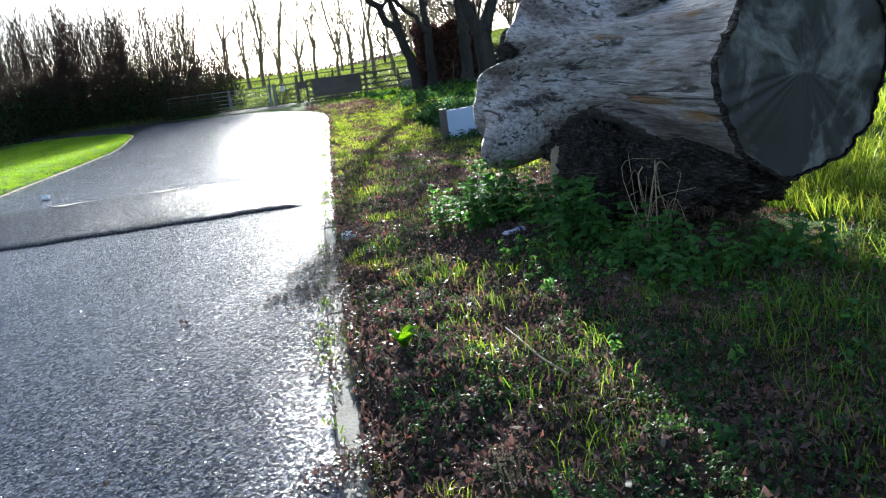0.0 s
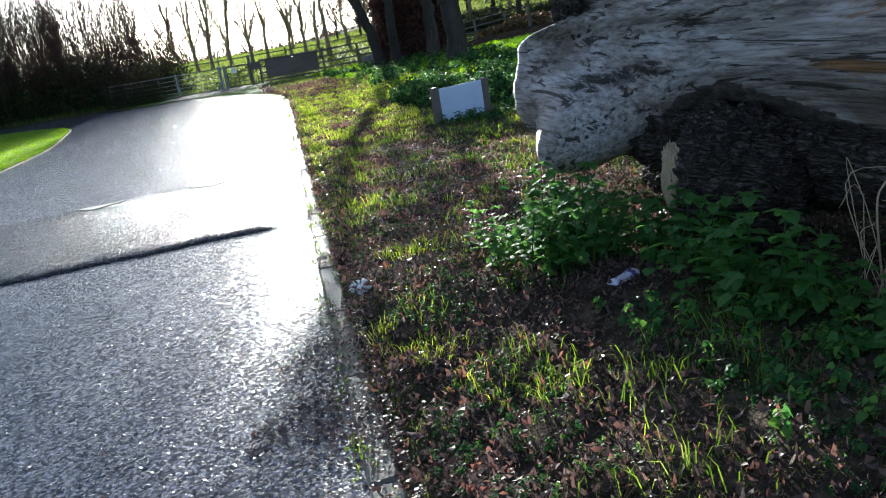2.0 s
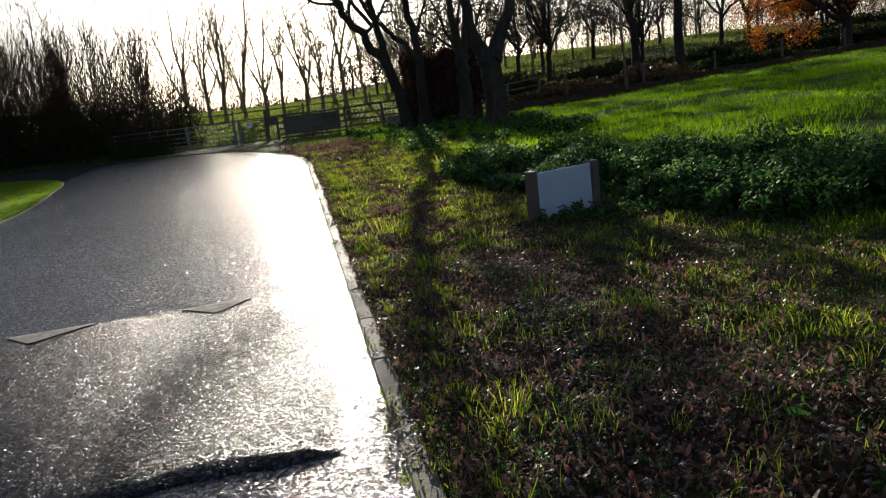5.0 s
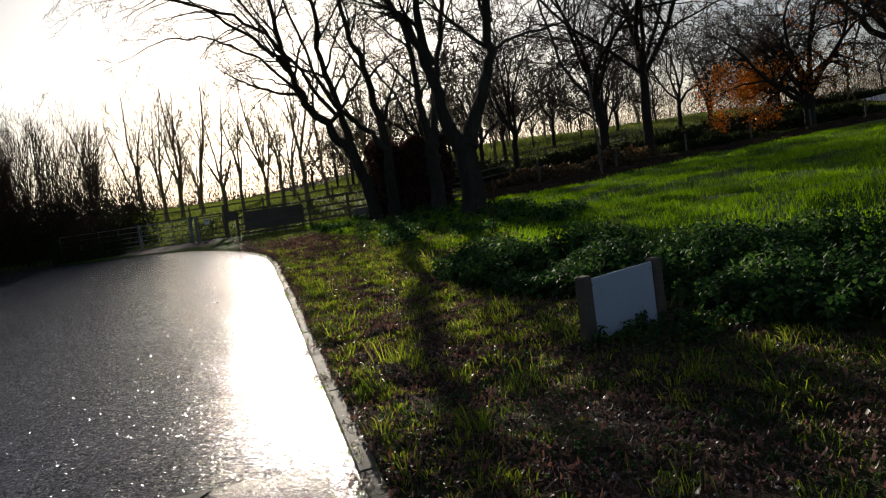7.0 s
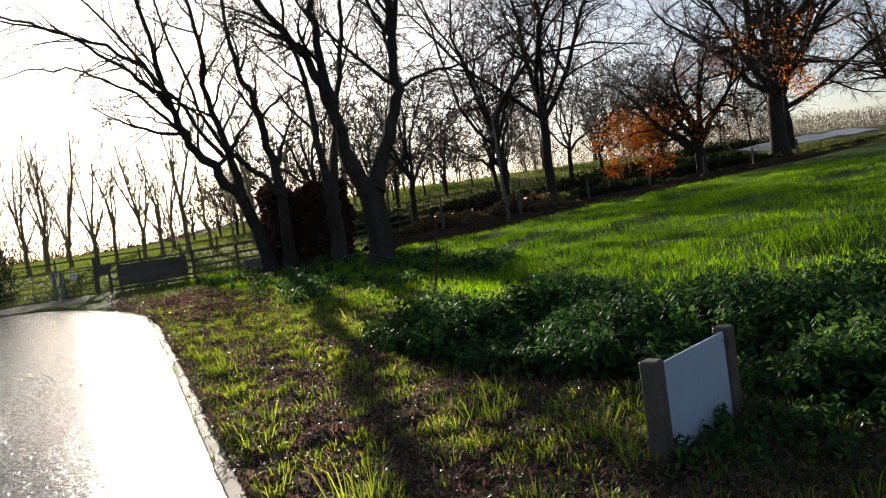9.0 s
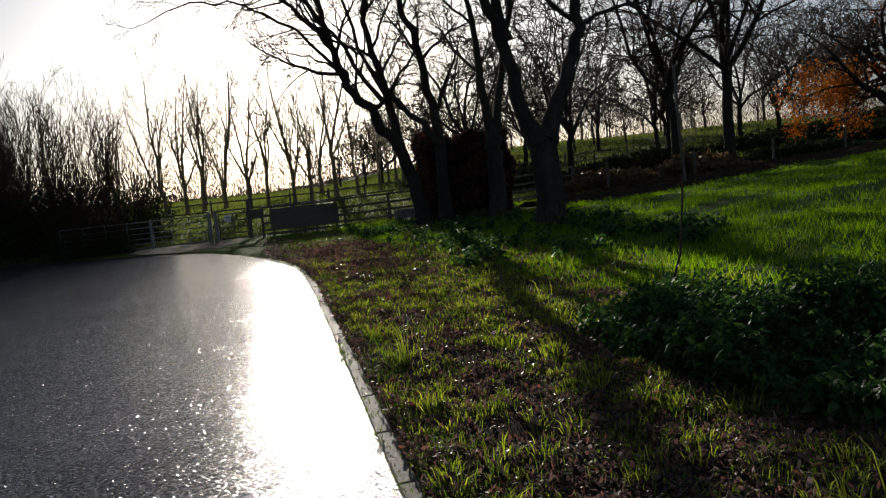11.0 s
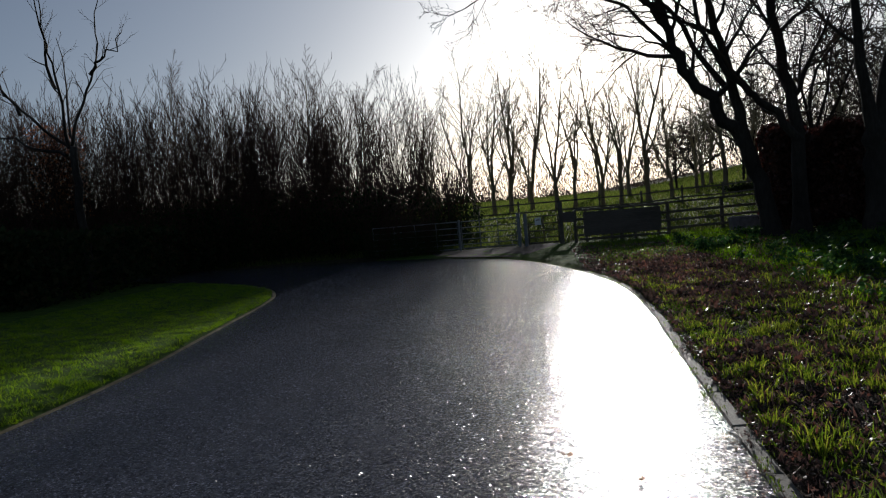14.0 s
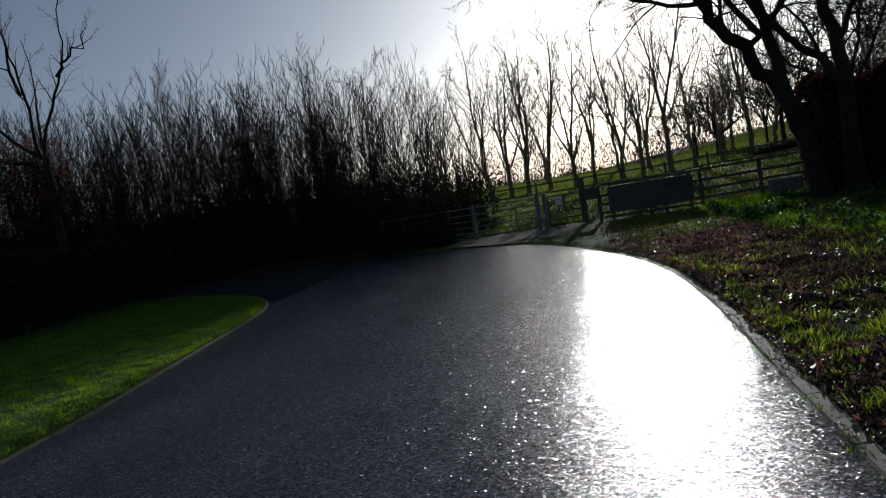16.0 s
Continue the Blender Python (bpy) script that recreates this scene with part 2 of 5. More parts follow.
def log_material():
    """Barkless weathered trunk: silvery grain along its length, dark cracks, rusty rot."""
    m, nt, p = blank("weathered_log_wood")
    v = coords(nt, (1, 0.07, 1))
    grain, long_grain = noise_tex(nt, v, 34, 6, 0.7, 0.4), noise_tex(nt, coords(nt, (1, 0.05, 1)), 17, 6, 0.66, 0.9)
    grey = ramp(nt, grain, [(0.36, (0.12, 0.1, 0.09)), (0.47, (0.3, 0.28, 0.275)), (0.62, (0.5, 0.475, 0.475))])
    stain = ramp(nt, noise_tex(nt, coords(nt, (1, 0.3, 1)), 2.4, 6, 0.65, 0.5), [(0.38, (0.4, 0.34, 0.29)), (0.48, (0.85, 0.8, 0.76)), (0.62, (1.05, 1.05, 1.08))])
    tint = nt.nodes.new("ShaderNodeMix")
    tint.data_type, tint.blend_type = "RGBA", "MULTIPLY"
    tint.inputs[0].default_value = 1.0
    nt.links.new(grey, tint.inputs[6])
    nt.links.new(stain, tint.inputs[7])
    crack = ramp(nt, long_grain, [(0.405, (1, 1, 1)), (0.425, (0, 0, 0))])
    c1 = mix(nt, crack, tint.outputs[2], (0.03, 0.024, 0.018))
    rot = ramp(nt, noise_tex(nt, coords(nt, (1, 0.35, 1)), 3.2, 6, 0.75, 0.6), [(0.62, (0, 0, 0)), (0.68, (0.8, 0.8, 0.8))])
    c2 = mix(nt, rot, c1, mix(nt, grain, (0.07, 0.035, 0.012), (0.3, 0.15, 0.05)))
    def skin(attribute, noise_value, under, over, soft=0.12):
        at = nt.nodes.new("ShaderNodeAttribute")
        at.attribute_name = attribute
        ad = nt.nodes.new("ShaderNodeMath")
        ad.operation = "ADD"
        nt.links.new(at.outputs["Fac"], ad.inputs[0])
        nt.links.new(noise_value, ad.inputs[1])
        return mix(nt, ramp(nt, ad.outputs[0], [(0.78 - soft, (0, 0, 0)), (0.78 + soft, (1, 1, 1))]), under, over)

    ragged = noise_tex(nt, coords(nt, (1, 0.13, 1)), 15, 6, 0.78, 0.4)
    c2 = skin("rust", ragged, c2, mix(nt, ragged, (0.02, 0.011, 0.006), (0.36, 0.17, 0.045)))
    c2 = skin("bark", noise_tex(nt, coords(nt), 7, 5, 0.7), c2, ramp(nt, noise_tex(nt, coords(nt, (1, 0.6, 1)), 22, 6, 0.75), [(0.38, (0.012, 0.010, 0.008)), (0.52, (0.05, 0.04, 0.033)), (0.7, (0.15, 0.125, 0.105))]), 0.05)
    c2 = skin("rot", ragged, c2, (0.012, 0.010, 0.008), 0.07)
    nt.links.new(c2, p.inputs["Base Color"])
    p.inputs["Roughness"].default_value, p.inputs["Specular IOR Level"].default_value = 0.62, 0.35
    b = bumped(nt, p, grain, 0.8, 0.02)
    b2 = add(nt, "ShaderNodeBump", Strength=0.9, Distance=0.05)
    nt.links.new(long_grain, b2.inputs["Height"])
    nt.links.new(b2.outputs["Normal"], b.inputs["Normal"])
    return m


def cut_material():
    """Sawn end: rings and rays round the heart, black rot stains."""
    m, nt, p = blank("sawn_log_end")
    v = coords(nt)
    wood = ramp(nt, noise_tex(nt, v, 14, 6, 0.75), [(0.3, (0.06, 0.056, 0.052)), (0.7, (0.17, 0.16, 0.15))])
    blot = ramp(nt, noise_tex(nt, v, 2.1, 5, 0.6, 0.5), [(0.41, (0, 0, 0)), (0.5, (1, 1, 1))])
    nt.links.new(mix(nt, blot, wood, (0.014, 0.012, 0.011)), p.inputs["Base Color"])
    p.inputs["Roughness"].default_value = 0.6
    bumped(nt, p, noise_tex(nt, v, 40, 4), 0.5, 0.008)
    return m


MAT_GROUND, MAT_LOG, MAT_CUT = ground_material(), log_material(), cut_material()


def plated_bark():
    """Thick old bark: plates parted by dark fissures."""
    m, nt, p = blank("rotting_plated_bark")
    v = coords(nt, (0.7, 0.22, 1.5))
    warp = nt.nodes.new("ShaderNodeVectorMath")
    warp.operation = "MULTIPLY_ADD"
    warp.inputs[1].default_value = (0.3, 0.3, 0.3)
    nz = add(nt, "ShaderNodeTexNoise", Scale=9.0, Detail=4.0)
    nt.links.new(v, nz.inputs["Vector"])
    nt.links.new(nz.outputs["Color"], warp.inputs[0])
    nt.links.new(v, warp.inputs[2])
    vor = add(nt, "ShaderNodeTexVoronoi", Scale=22.0)
    vor.feature = "DISTANCE_TO_EDGE"
    nt.links.new(warp.outputs[0], vor.inputs["Vector"])
    grain = noise_tex(nt, v, 45, 5, 0.7)
    plate = ramp(nt, grain, [(0.3, (0.018, 0.014, 0.012)), (0.52, (0.062, 0.05, 0.043)), (0.75, (0.17, 0.14, 0.12))])
    gap = ramp(nt, vor.outputs["Distance"], [(0.0, (0.8, 0.8, 0.8)), (0.09, (0, 0, 0))])
    nt.links.new(mix(nt, gap, plate, (0.01, 0.008, 0.007)), p.inputs["Base Color"])
    p.inputs["Roughness"].default_value, p.inputs["Specular IOR Level"].default_value = 0.85, 0.15
    deep = ramp(nt, vor.outputs["Distance"], [(0.0, (0, 0, 0)), (0.25, (1, 1, 1))])
    b = bumped(nt, p, deep, 1.0, 0.03)
    b2 = add(nt, "ShaderNodeBump", Strength=0.8, Distance=0.012)
    nt.links.new(grain, b2.inputs["Height"])
    nt.links.new(b2.outputs["Normal"], b.inputs["Normal"])
    return m


MAT_LOGBARK = plated_bark()
MAT_CAN = rough_surface("crushed_can_print", [(0.35, (0.5, 0.46, 0.62)), (0.6, (0.72, 0.7, 0.78))], 14, 40, 0.3, 0.4, 0.004, metal=0.3)
MAT_BAND = rough_surface("purple_print", [(0.3, (0.1, 0.07, 0.3)), (0.7, (0.2, 0.14, 0.45))], 14, 40, 0.35, 0.2, 0.002)
MAT_DRY = rough_surface("dry_stem", [(0.3, (0.2, 0.15, 0.09)), (0.7, (0.38, 0.3, 0.19))], 4, 30, 0.75, 0.3, 0.004)


# ---- mesh helpers ----
def mesh_object(name, verts, faces, material, parent=None, label="", smooth=False):
    me = bpy.data.meshes.new(name)
    me.from_pydata(verts, [], faces)
    me.materials.append(material)
    if smooth:
        me.polygons.foreach_set("use_smooth", [True] * len(me.polygons))
    me.update()
    ob = new(name, me)
    ob.parent = parent
    if label:
        ob["label"] = label
    return ob


def part(name, bm, material, parent=None, label="", smooth=False):
    me = bpy.data.meshes.new(name)
    bmesh.ops.recalc_face_normals(bm, faces=bm.faces)
    bm.to_mesh(me)
    bm.free()
    me.materials.append(material)
    if smooth:
        me.polygons.foreach_set("use_smooth", [True] * len(me.polygons))
    ob = new(name, me)
    ob.parent = parent
    if label:
        ob["label"] = label
    return ob


def thing(name, place, label, category, group="", kind="", turn=0):
    ob = new(name)
    ob.matrix_world = pose(*place, 0, 0, turn)
    return tagged(ob, label, category, group, kind)


def box(size, at=(0, 0, 0), bevel=0.006, turn=0, wobble=0.0, seed=0):
    """A bevelled block, centred at a place."""
    bm = bmesh.new()
    bmesh.ops.create_cube(bm, size=1, matrix=pose(*at, 0, 0, turn) @ Matrix.Diagonal((*size, 1)))
    if wobble:
        rng = random.Random(seed)
        for v in bm.verts:
            v.co += Vector([rng.uniform(-wobble, wobble) for _ in range(3)])
    if bevel:
        bmesh.ops.bevel(bm, geom=bm.edges[:], offset=bevel, segments=1, affect="EDGES")
    return bm


def tube(V, F, pts, rads, n):
    """Adds a tapering tube along pts to the lists V and F."""
    base = len(V)
    last = len(pts) - 1
    for i, (p, r) in enumerate(zip(pts, rads)):
        d = (pts[min(i + 1, last)] - pts[max(i - 1, 0)]).normalized()
        u = d.cross(Vector((0.31, 0.95, 0.05))).normalized()
        w = d.cross(u)
        for k in range(n):
            a = k * math.tau / n
            V.append(p + u * (math.cos(a) * r) + w * (math.sin(a) * r))
    for i in range(last):
        a, b = base + i * n, base + (i + 1) * n
        for k in range(n):
            j = (k + 1) % n
            F.append((a + k, a + j, b + j, b + k))
    F.append(tuple(base + last * n + k for k in range(n)))


def leaf(V, F, p, d, size, rng, width=0.55):
    """Adds one folded leaf, two triangles, from p along d."""
    s = d.cross(Vector((rng.uniform(-1, 1), rng.uniform(-1, 1), rng.uniform(-1, 1)))).normalized() * (size * width * 0.5)
    b = len(V)
    V.extend((p, p + d * (size * 0.5) + s, p + d * size, p + d * (size * 0.5) - s))
    F.append((b, b + 1, b + 2))
    F.append((b, b + 2, b + 3))


class Tree:
    """Grows limbs by order: trunk, limbs, twigs, each kept apart."""

    def __init__(self, seed, kids, ratio, angle, wander, lift, sides=(9, 6, 4, 3, 3), leafiness=0.0, leaf_size=0.09, leaf_side=None, fine=0.006, droop=0.0):
        self.rng, self.leaf_rng = random.Random(seed), random.Random(seed + 1000)
        self.kids, self.ratio, self.angle, self.wander, self.lift, self.sides = kids, ratio, angle, wander, lift, sides
        self.lists = {"trunk": ([], []), "branchwork": ([], []), "twig_crown": ([], []), "foliage": ([], [])}
        self.droop = droop
        self.leafiness, self.leaf_size, self.leaf_side, self.fine = leafiness, leaf_size, leaf_side, fine

    def path(self, pts, rads, order):
        key = ("trunk", "branchwork", "twig_crown", "twig_crown", "twig_crown")[order]
        tube(*self.lists[key], pts, rads, self.sides[order])

    def kids_of(self, pts, rads, order, length, start=0.25):
        """Side shoots along a finished limb."""
        rng = self.rng
        if order >= len(self.kids):
            if self.leafiness and rng.random() < self.leafiness and (self.leaf_side is None or self.leaf_side(pts[-1])):
                for k in range(12):
                    r = rng if k < 5 else self.leaf_rng
                    p = pts[-1].lerp(pts[-2], r.random()) + Vector([r.gauss(0, 0.3) for _ in range(3)])
                    leaf(*self.lists["foliage"], p, Vector([r.gauss(0, 1) for _ in range(3)]).normalized(), self.leaf_size * r.uniform(0.7, 1.3), r)
            return
        n = self.kids[order]
        last = len(pts) - 1
        for k in range(n):
            f = start + (1 - start) * (k + rng.random()) / n
            i = min(int(f * last), last - 1)
            g = f * last - i
            p = pts[i].lerp(pts[i + 1], g)
            d = (pts[i + 1] - pts[i]).normalized()
            turn = rng.random() * math.tau
            u = d.cross(Vector((0.3, 0.9, 0.2))).normalized()
            side = u * math.cos(turn) + d.cross(u) * math.sin(turn)
            a = radians(self.angle * rng.uniform(0.7, 1.3))
            r = (rads[i] * (1 - g) + rads[i + 1] * g) * (0.5 if order == 0 else 0.55)
            self.grow(p, (d * math.cos(a) + side * math.sin(a)).normalized(), length * self.ratio * rng.uniform(0.65, 1.25) * (1.15 - 0.5 * f), max(r, self.fine), order + 1)

    def grow(self, p, d, length, r, order, start=0.25):
        rng = self.rng
        n = (9, 8, 5, 3, 2)[order]
        pts, rads = [p.copy()], [r]
        for i in range(n):
            d = (d + Vector([rng.gauss(0, self.wander * (0.35 if order == 0 else 1)) for _ in range(3)]) + Vector((0, 0, self.lift - (self.droop if order >= 2 else 0)))).normalized()
            p = p + d * (length / n)
            pts.append(p)
            rads.append(max(r * (1 - 0.82 * (i + 1) / n), self.fine * 0.5))
        self.path(pts, rads, order)
        self.kids_of(pts, rads, order, length, start)

    def stem(self, points, r0, r1, order=0, start=0.3, length=None):
        """A limb along given points, smoothed, then its shoots."""
        pts = curve([Vector(q) for q in points], 4)
        n = len(pts) - 1
        rads = [r0 + (r1 - r0) * (i / n) ** 0.8 for i in range(n + 1)]
        if order == 0:
            rads[0] *= 1.45
            rads[1] *= 1.12
        pts = [q + Vector([self.rng.gauss(0, 0.02 if i < 5 and order == 0 else 0.055) for _ in range(3)]) for i, q in enumerate(pts)]
        self.path(pts, rads, order)
        if start < 0.9:
            self.kids_of(pts, rads, order, length or (pts[-1] - pts[0]).length * 0.7, start)

    def finish(self, name, place, label, category="tree", group="", twig=None, bark=None, foliage=None, turn=0):
        root = thing(name, place, label, category, group, turn=turn)
        for key, material in (("trunk", bark or MAT_BARK), ("branchwork", bark or MAT_BARK), ("twig_crown", twig or MAT_TWIG), ("foliage", foliage or MAT_ORANGE)):
            V, F = self.lists[key]
            if F:
                mesh_object(key, V, F, material, root, smooth=key != "foliage")
        return root


def curve(points, steps):
    """A smooth line through points (Catmull-Rom)."""
    out = []
    P = [points[0] * 2 - points[1], *points, points[-1] * 2 - points[-2]]
    for i in range(1, len(P) - 2):
        a, b, c, d = P[i - 1:i + 3]
        for k in range(steps):
            t = k / steps
            out.append(0.5 * ((2 * b) + (c - a) * t + (2 * a - 5 * b + 4 * c - d) * t * t + (3 * b - a - 3 * c + d) * t ** 3))
    out.append(points[-1])
    return out


# ---- ground, road, kerbs ----
def line(points, steps=5):
    return [(p.x, p.y) for p in curve([Vector((x, y, 0)) for x, y in points], steps)]


RIGHT_EDGE = line([(-0.12, -8), (-0.08, 0), (-0.04, 3.0), (0.06, 6), (0.2, 9), (0.42, 13.6), (0.56, 16.5), (0.74, 20), (0.9, 23.5), (1.05, 27), (0.98, 30), (0.5, 33.2), (-0.8, 37.6), (-2.5, 40), (-4.6, 41.8), (-9, 43.4), (-20, 45), (-45, 47)])
LEFT_EDGE = line([(-5.6, -8), (-5.4, 6), (-5.2, 15), (-5.0, 21), (-5.03, 24.3), (-5.45, 28), (-5.8, 30.9), (-6.2, 32.7), (-7.1, 34.6), (-9.3, 37), (-14, 40.2), (-25, 42), (-45, 43)])
ROAD_POLY = np.array(RIGHT_EDGE + LEFT_EDGE[::-1])


def wob(x, y, size, seed):
    """Smooth noise of about -1 to 1 on arrays, features about size metres."""
    r = np.random.RandomState(seed)
    out = 0
    for k in range(6):
        a, f, ph = r.uniform(0, math.tau), r.uniform(0.6, 1.7) * math.tau / (size * 2.2), r.uniform(0, math.tau)
        out = out + np.sin((x * math.cos(a) + y * math.sin(a)) * f + ph + 1.3 * np.sin((y * math.cos(a) - x * math.sin(a)) * f * 0.7 + ph * 2))
    return out / 3.2


def inside(x, y, poly=ROAD_POLY):
    res = np.zeros(np.shape(x), bool)
    n = len(poly)
    for i in range(n):
        (x1, y1), (x2, y2) = poly[i], poly[i - 1]
        if y1 != y2:
            res ^= ((y1 > y) != (y2 > y)) & (x < (x2 - x1) * (y - y1) / (y2 - y1) + x1)
    return res


def edge_gap(x, y, poly=ROAD_POLY):
    """Distance to the road's edge."""
    best = np.full(np.shape(x), 1e9)
    for i in range(len(poly)):
        a, b = poly[i - 1], poly[i]
        d = b - a
        t = np.clip(((x - a[0]) * d[0] + (y - a[1]) * d[1]) / max(d @ d, 1e-9), 0, 1)
        best = np.minimum(best, np.hypot(x - a[0] - t * d[0], y - a[1] - t * d[1]))
    return best


def height(x, y):
    x, y = np.asarray(x, float), np.asarray(y, float)
    slope = 0.04 * np.clip(x - 6, 0, 60) * np.clip((150 - y) / 60, 0.3, 1) + 0.02 * np.clip(y - 46, 0, 40) + 0.012 * np.clip(y - 86, 0, 130) + 0.045 * np.clip(y - 62, 0, 80) * np.clip((x - 20) / 30, 0, 1)
    near = np.clip((x + 7) / 3, 0, 1) * np.clip((44 - y) / 6, 0, 1)
    return slope + 0.03 + near * (0.028 * wob(x, y, 0.9, 3) + 0.018 * wob(x, y, 0.3, 4) + 0.009 * wob(x, y, 0.14, 6)) + (0.04 + 0.05 * np.clip((x - 6) / 4, 0, 1)) * np.clip((x - 3) / 3, 0, 1) * wob(x, y, 3.0, 5)


def right_x(y):
    return np.interp(y, [p[1] for p in RIGHT_EDGE[:60]], [p[0] for p in RIGHT_EDGE[:60]])


def track_y(x):
    """The muddy track along the foot of the bank."""
    return 40.8 + 0.22 * (x - 22)


def spread(lo, hi, step, far, grow=1.22):
    mid = list(np.arange(lo, hi, step))
    out, s, v = [], step, hi
    while v < far:
        out.append(v)
        s *= grow
        v += s
    pre, s, v = [], step, lo
    while v > -far:
        s *= grow
        v -= s
        pre.append(v)
    return np.array(pre[::-1] + mid + out)


def build_ground():
    xs, ys = spread(-7, 9, 0.1, 1600), spread(-3, 40, 0.12, 1600)
    X, Y = np.meshgrid(xs, ys)
    Z = height(X, Y)
    gap, road = edge_gap(X, Y), inside(X, Y)
    Z = np.where(road & (gap > 0.16), -0.08, np.where(road, np.minimum(Z, -0.03), np.where(gap < 0.22, np.minimum(Z, -0.004), Z)))
    nx = len(xs)
    verts = np.stack([X, Y, Z], -1).reshape(-1, 3).tolist()
    faces = [(j * nx + i, j * nx + i + 1, (j + 1) * nx + i + 1, (j + 1) * nx + i) for j in range(len(ys) - 1) for i in range(nx - 1)]
    ob = mesh_object("ground", verts, faces, MAT_GROUND, smooth=True)
    off = X - right_x(Y)
    soil = np.clip(1.15 - np.clip(off - 1.3, 0, 9) * 0.45, 0, 1) * (off > -1) * np.clip((35 - Y) / 4, 0, 1) * (Y > -2)
    soil = np.clip(soil + 0.45 * wob(X, Y, 0.8, 8) * (soil > 0.05), 0, 1)
    soil = np.maximum(soil, np.exp(-((Y - track_y(X)) / 1.5) ** 4) * (X > 11) * (X < 70))
    soil = np.maximum(soil, 0.75 * (X < -6) * (Y > 42) * (Y < 60))
    soil = np.maximum(soil, 0.55 * (Y > 44.5) * (X > -8))
    soil = np.maximum(soil, np.clip(0.35 + 0.6 * wob(X, Y, 4, 12), 0, 1) * (X > 11) * (Y > track_y(X) + 0.6))
    at = ob.data.attributes.new("soil", "FLOAT", "POINT")
    at.data.foreach_set("value", soil.reshape(-1))
    tagged(ob, "muddy leaf-strewn verge and green grass fields", "ground", kind="structure")


build_ground()


def sheet(name, outline, z, material):
    bm = bmesh.new()
    vs = [bm.verts.new((x, y, z)) for x, y in outline]
    f = bm.faces.new(vs)
    bmesh.ops.triangulate(bm, faces=[f])
    if bm.faces[:][0].normal.z < 0:
        bmesh.ops.reverse_faces(bm, faces=bm.faces)
    me = bpy.data.meshes.new(name)
    bm.normal_update()
    for f in bm.faces:
        if f.normal.z < 0:
            f.normal_flip()
    bm.to_mesh(me)
    bm.free()
    me.materials.append(material)
    return new(name, me)


tagged(sheet("road", ROAD_POLY.tolist(), 0.0, MAT_ROAD), "wet dark tarmac road with glinting stones", "road", kind="structure")
tagged(sheet("gate_path", [(-3.6, 41.4), (-2.3, 39.9), (-0.9, 38.6), (-0.2, 41.6), (0.4, 44.2), (0.5, 50), (-4.5, 50), (-4.2, 44)], 0.036, rough_surface("damp_gravel", [(0.3, (0.035, 0.03, 0.027)), (0.7, (0.09, 0.082, 0.072))], 4, 70, 0.95, 0.8, 0.01, spec=0.05)), "damp pale gravel path leading to the gate", "path", kind="structure")


def speed_hump():
    """A patch laid proud of the road: rough lip towards the walk, long back."""
    ys = [8.93, 8.95, 9.0, 9.12, 9.35, 9.7, 10.2, 10.8, 11.4, 11.75, 12.05, 12.17]
    zs = [0.0, 0.016, 0.03, 0.046, 0.053, 0.0545, 0.056, 0.056, 0.0545, 0.05, 0.03, 0.004]
    xs = np.linspace(-5.0, -0.05, 61)
    V, F = [], []
    for j, (y, z) in enumerate(zip(ys, zs)):
        for i, x in enumerate(xs):
            shift = 0.14 * (x + 2.5) / 2.5 * (y - 9) / 3
            V.append((x + (shift + 0.12 * (y - 9) / 3 if i == 60 else 0), y + 0.02 * math.sin(x * 7.3) * (j < 3) + 0.012 * math.sin(x * 23) * (j < 4), z * (0.15 if i == 60 else 0.6 if i == 59 else 1) + 0.003))
    for j in range(len(ys) - 1):
        for i in range(60):
            a = j * 61 + i
            F.append((a, a + 1, a + 62, a + 61))
    hump = mesh_object("speed_hump", V, F, MAT_HUMP, smooth=True)
    tagged(hump, "worn dark tarmac speed hump across the wet road", "speed hump", kind="structure")
    for x0, x1, tip in ((-2.25, -1.6, -2.0), (-0.98, -0.4, -0.7), (-3.6, -2.95, -3.3), (-4.7, -4.1, -4.4)):
        mesh_object("road_marking", [(x0, 12.1, 0.03), (x1, 12.12, 0.03), (x1 - 0.05, 12.0, 0.048), (tip + 0.06, 11.7, 0.062), (tip, 11.68, 0.062), (x0 + 0.03, 12.0, 0.048)], [(0, 1, 2, 5), (5, 2, 3, 4)], MAT_MARK, hump, "faded white triangle")


speed_hump()


MAT_EDGING = rough_surface("mossy_brown_edging", [(0.3, (0.09, 0.075, 0.045)), (0.55, (0.22, 0.19, 0.11)), (0.75, (0.36, 0.32, 0.21))], 3, 60, 0.9, 0.8, 0.006, spec=0.05, vary=0.25)


HUMP_Y = [8.9, 8.95, 9.0, 9.12, 9.35, 9.7, 10.2, 10.8, 11.4, 11.75, 12.05, 12.17]
HUMP_Z = [0.0, 0.016, 0.03, 0.046, 0.053, 0.0545, 0.056, 0.056, 0.0545, 0.05, 0.03, 0.004]


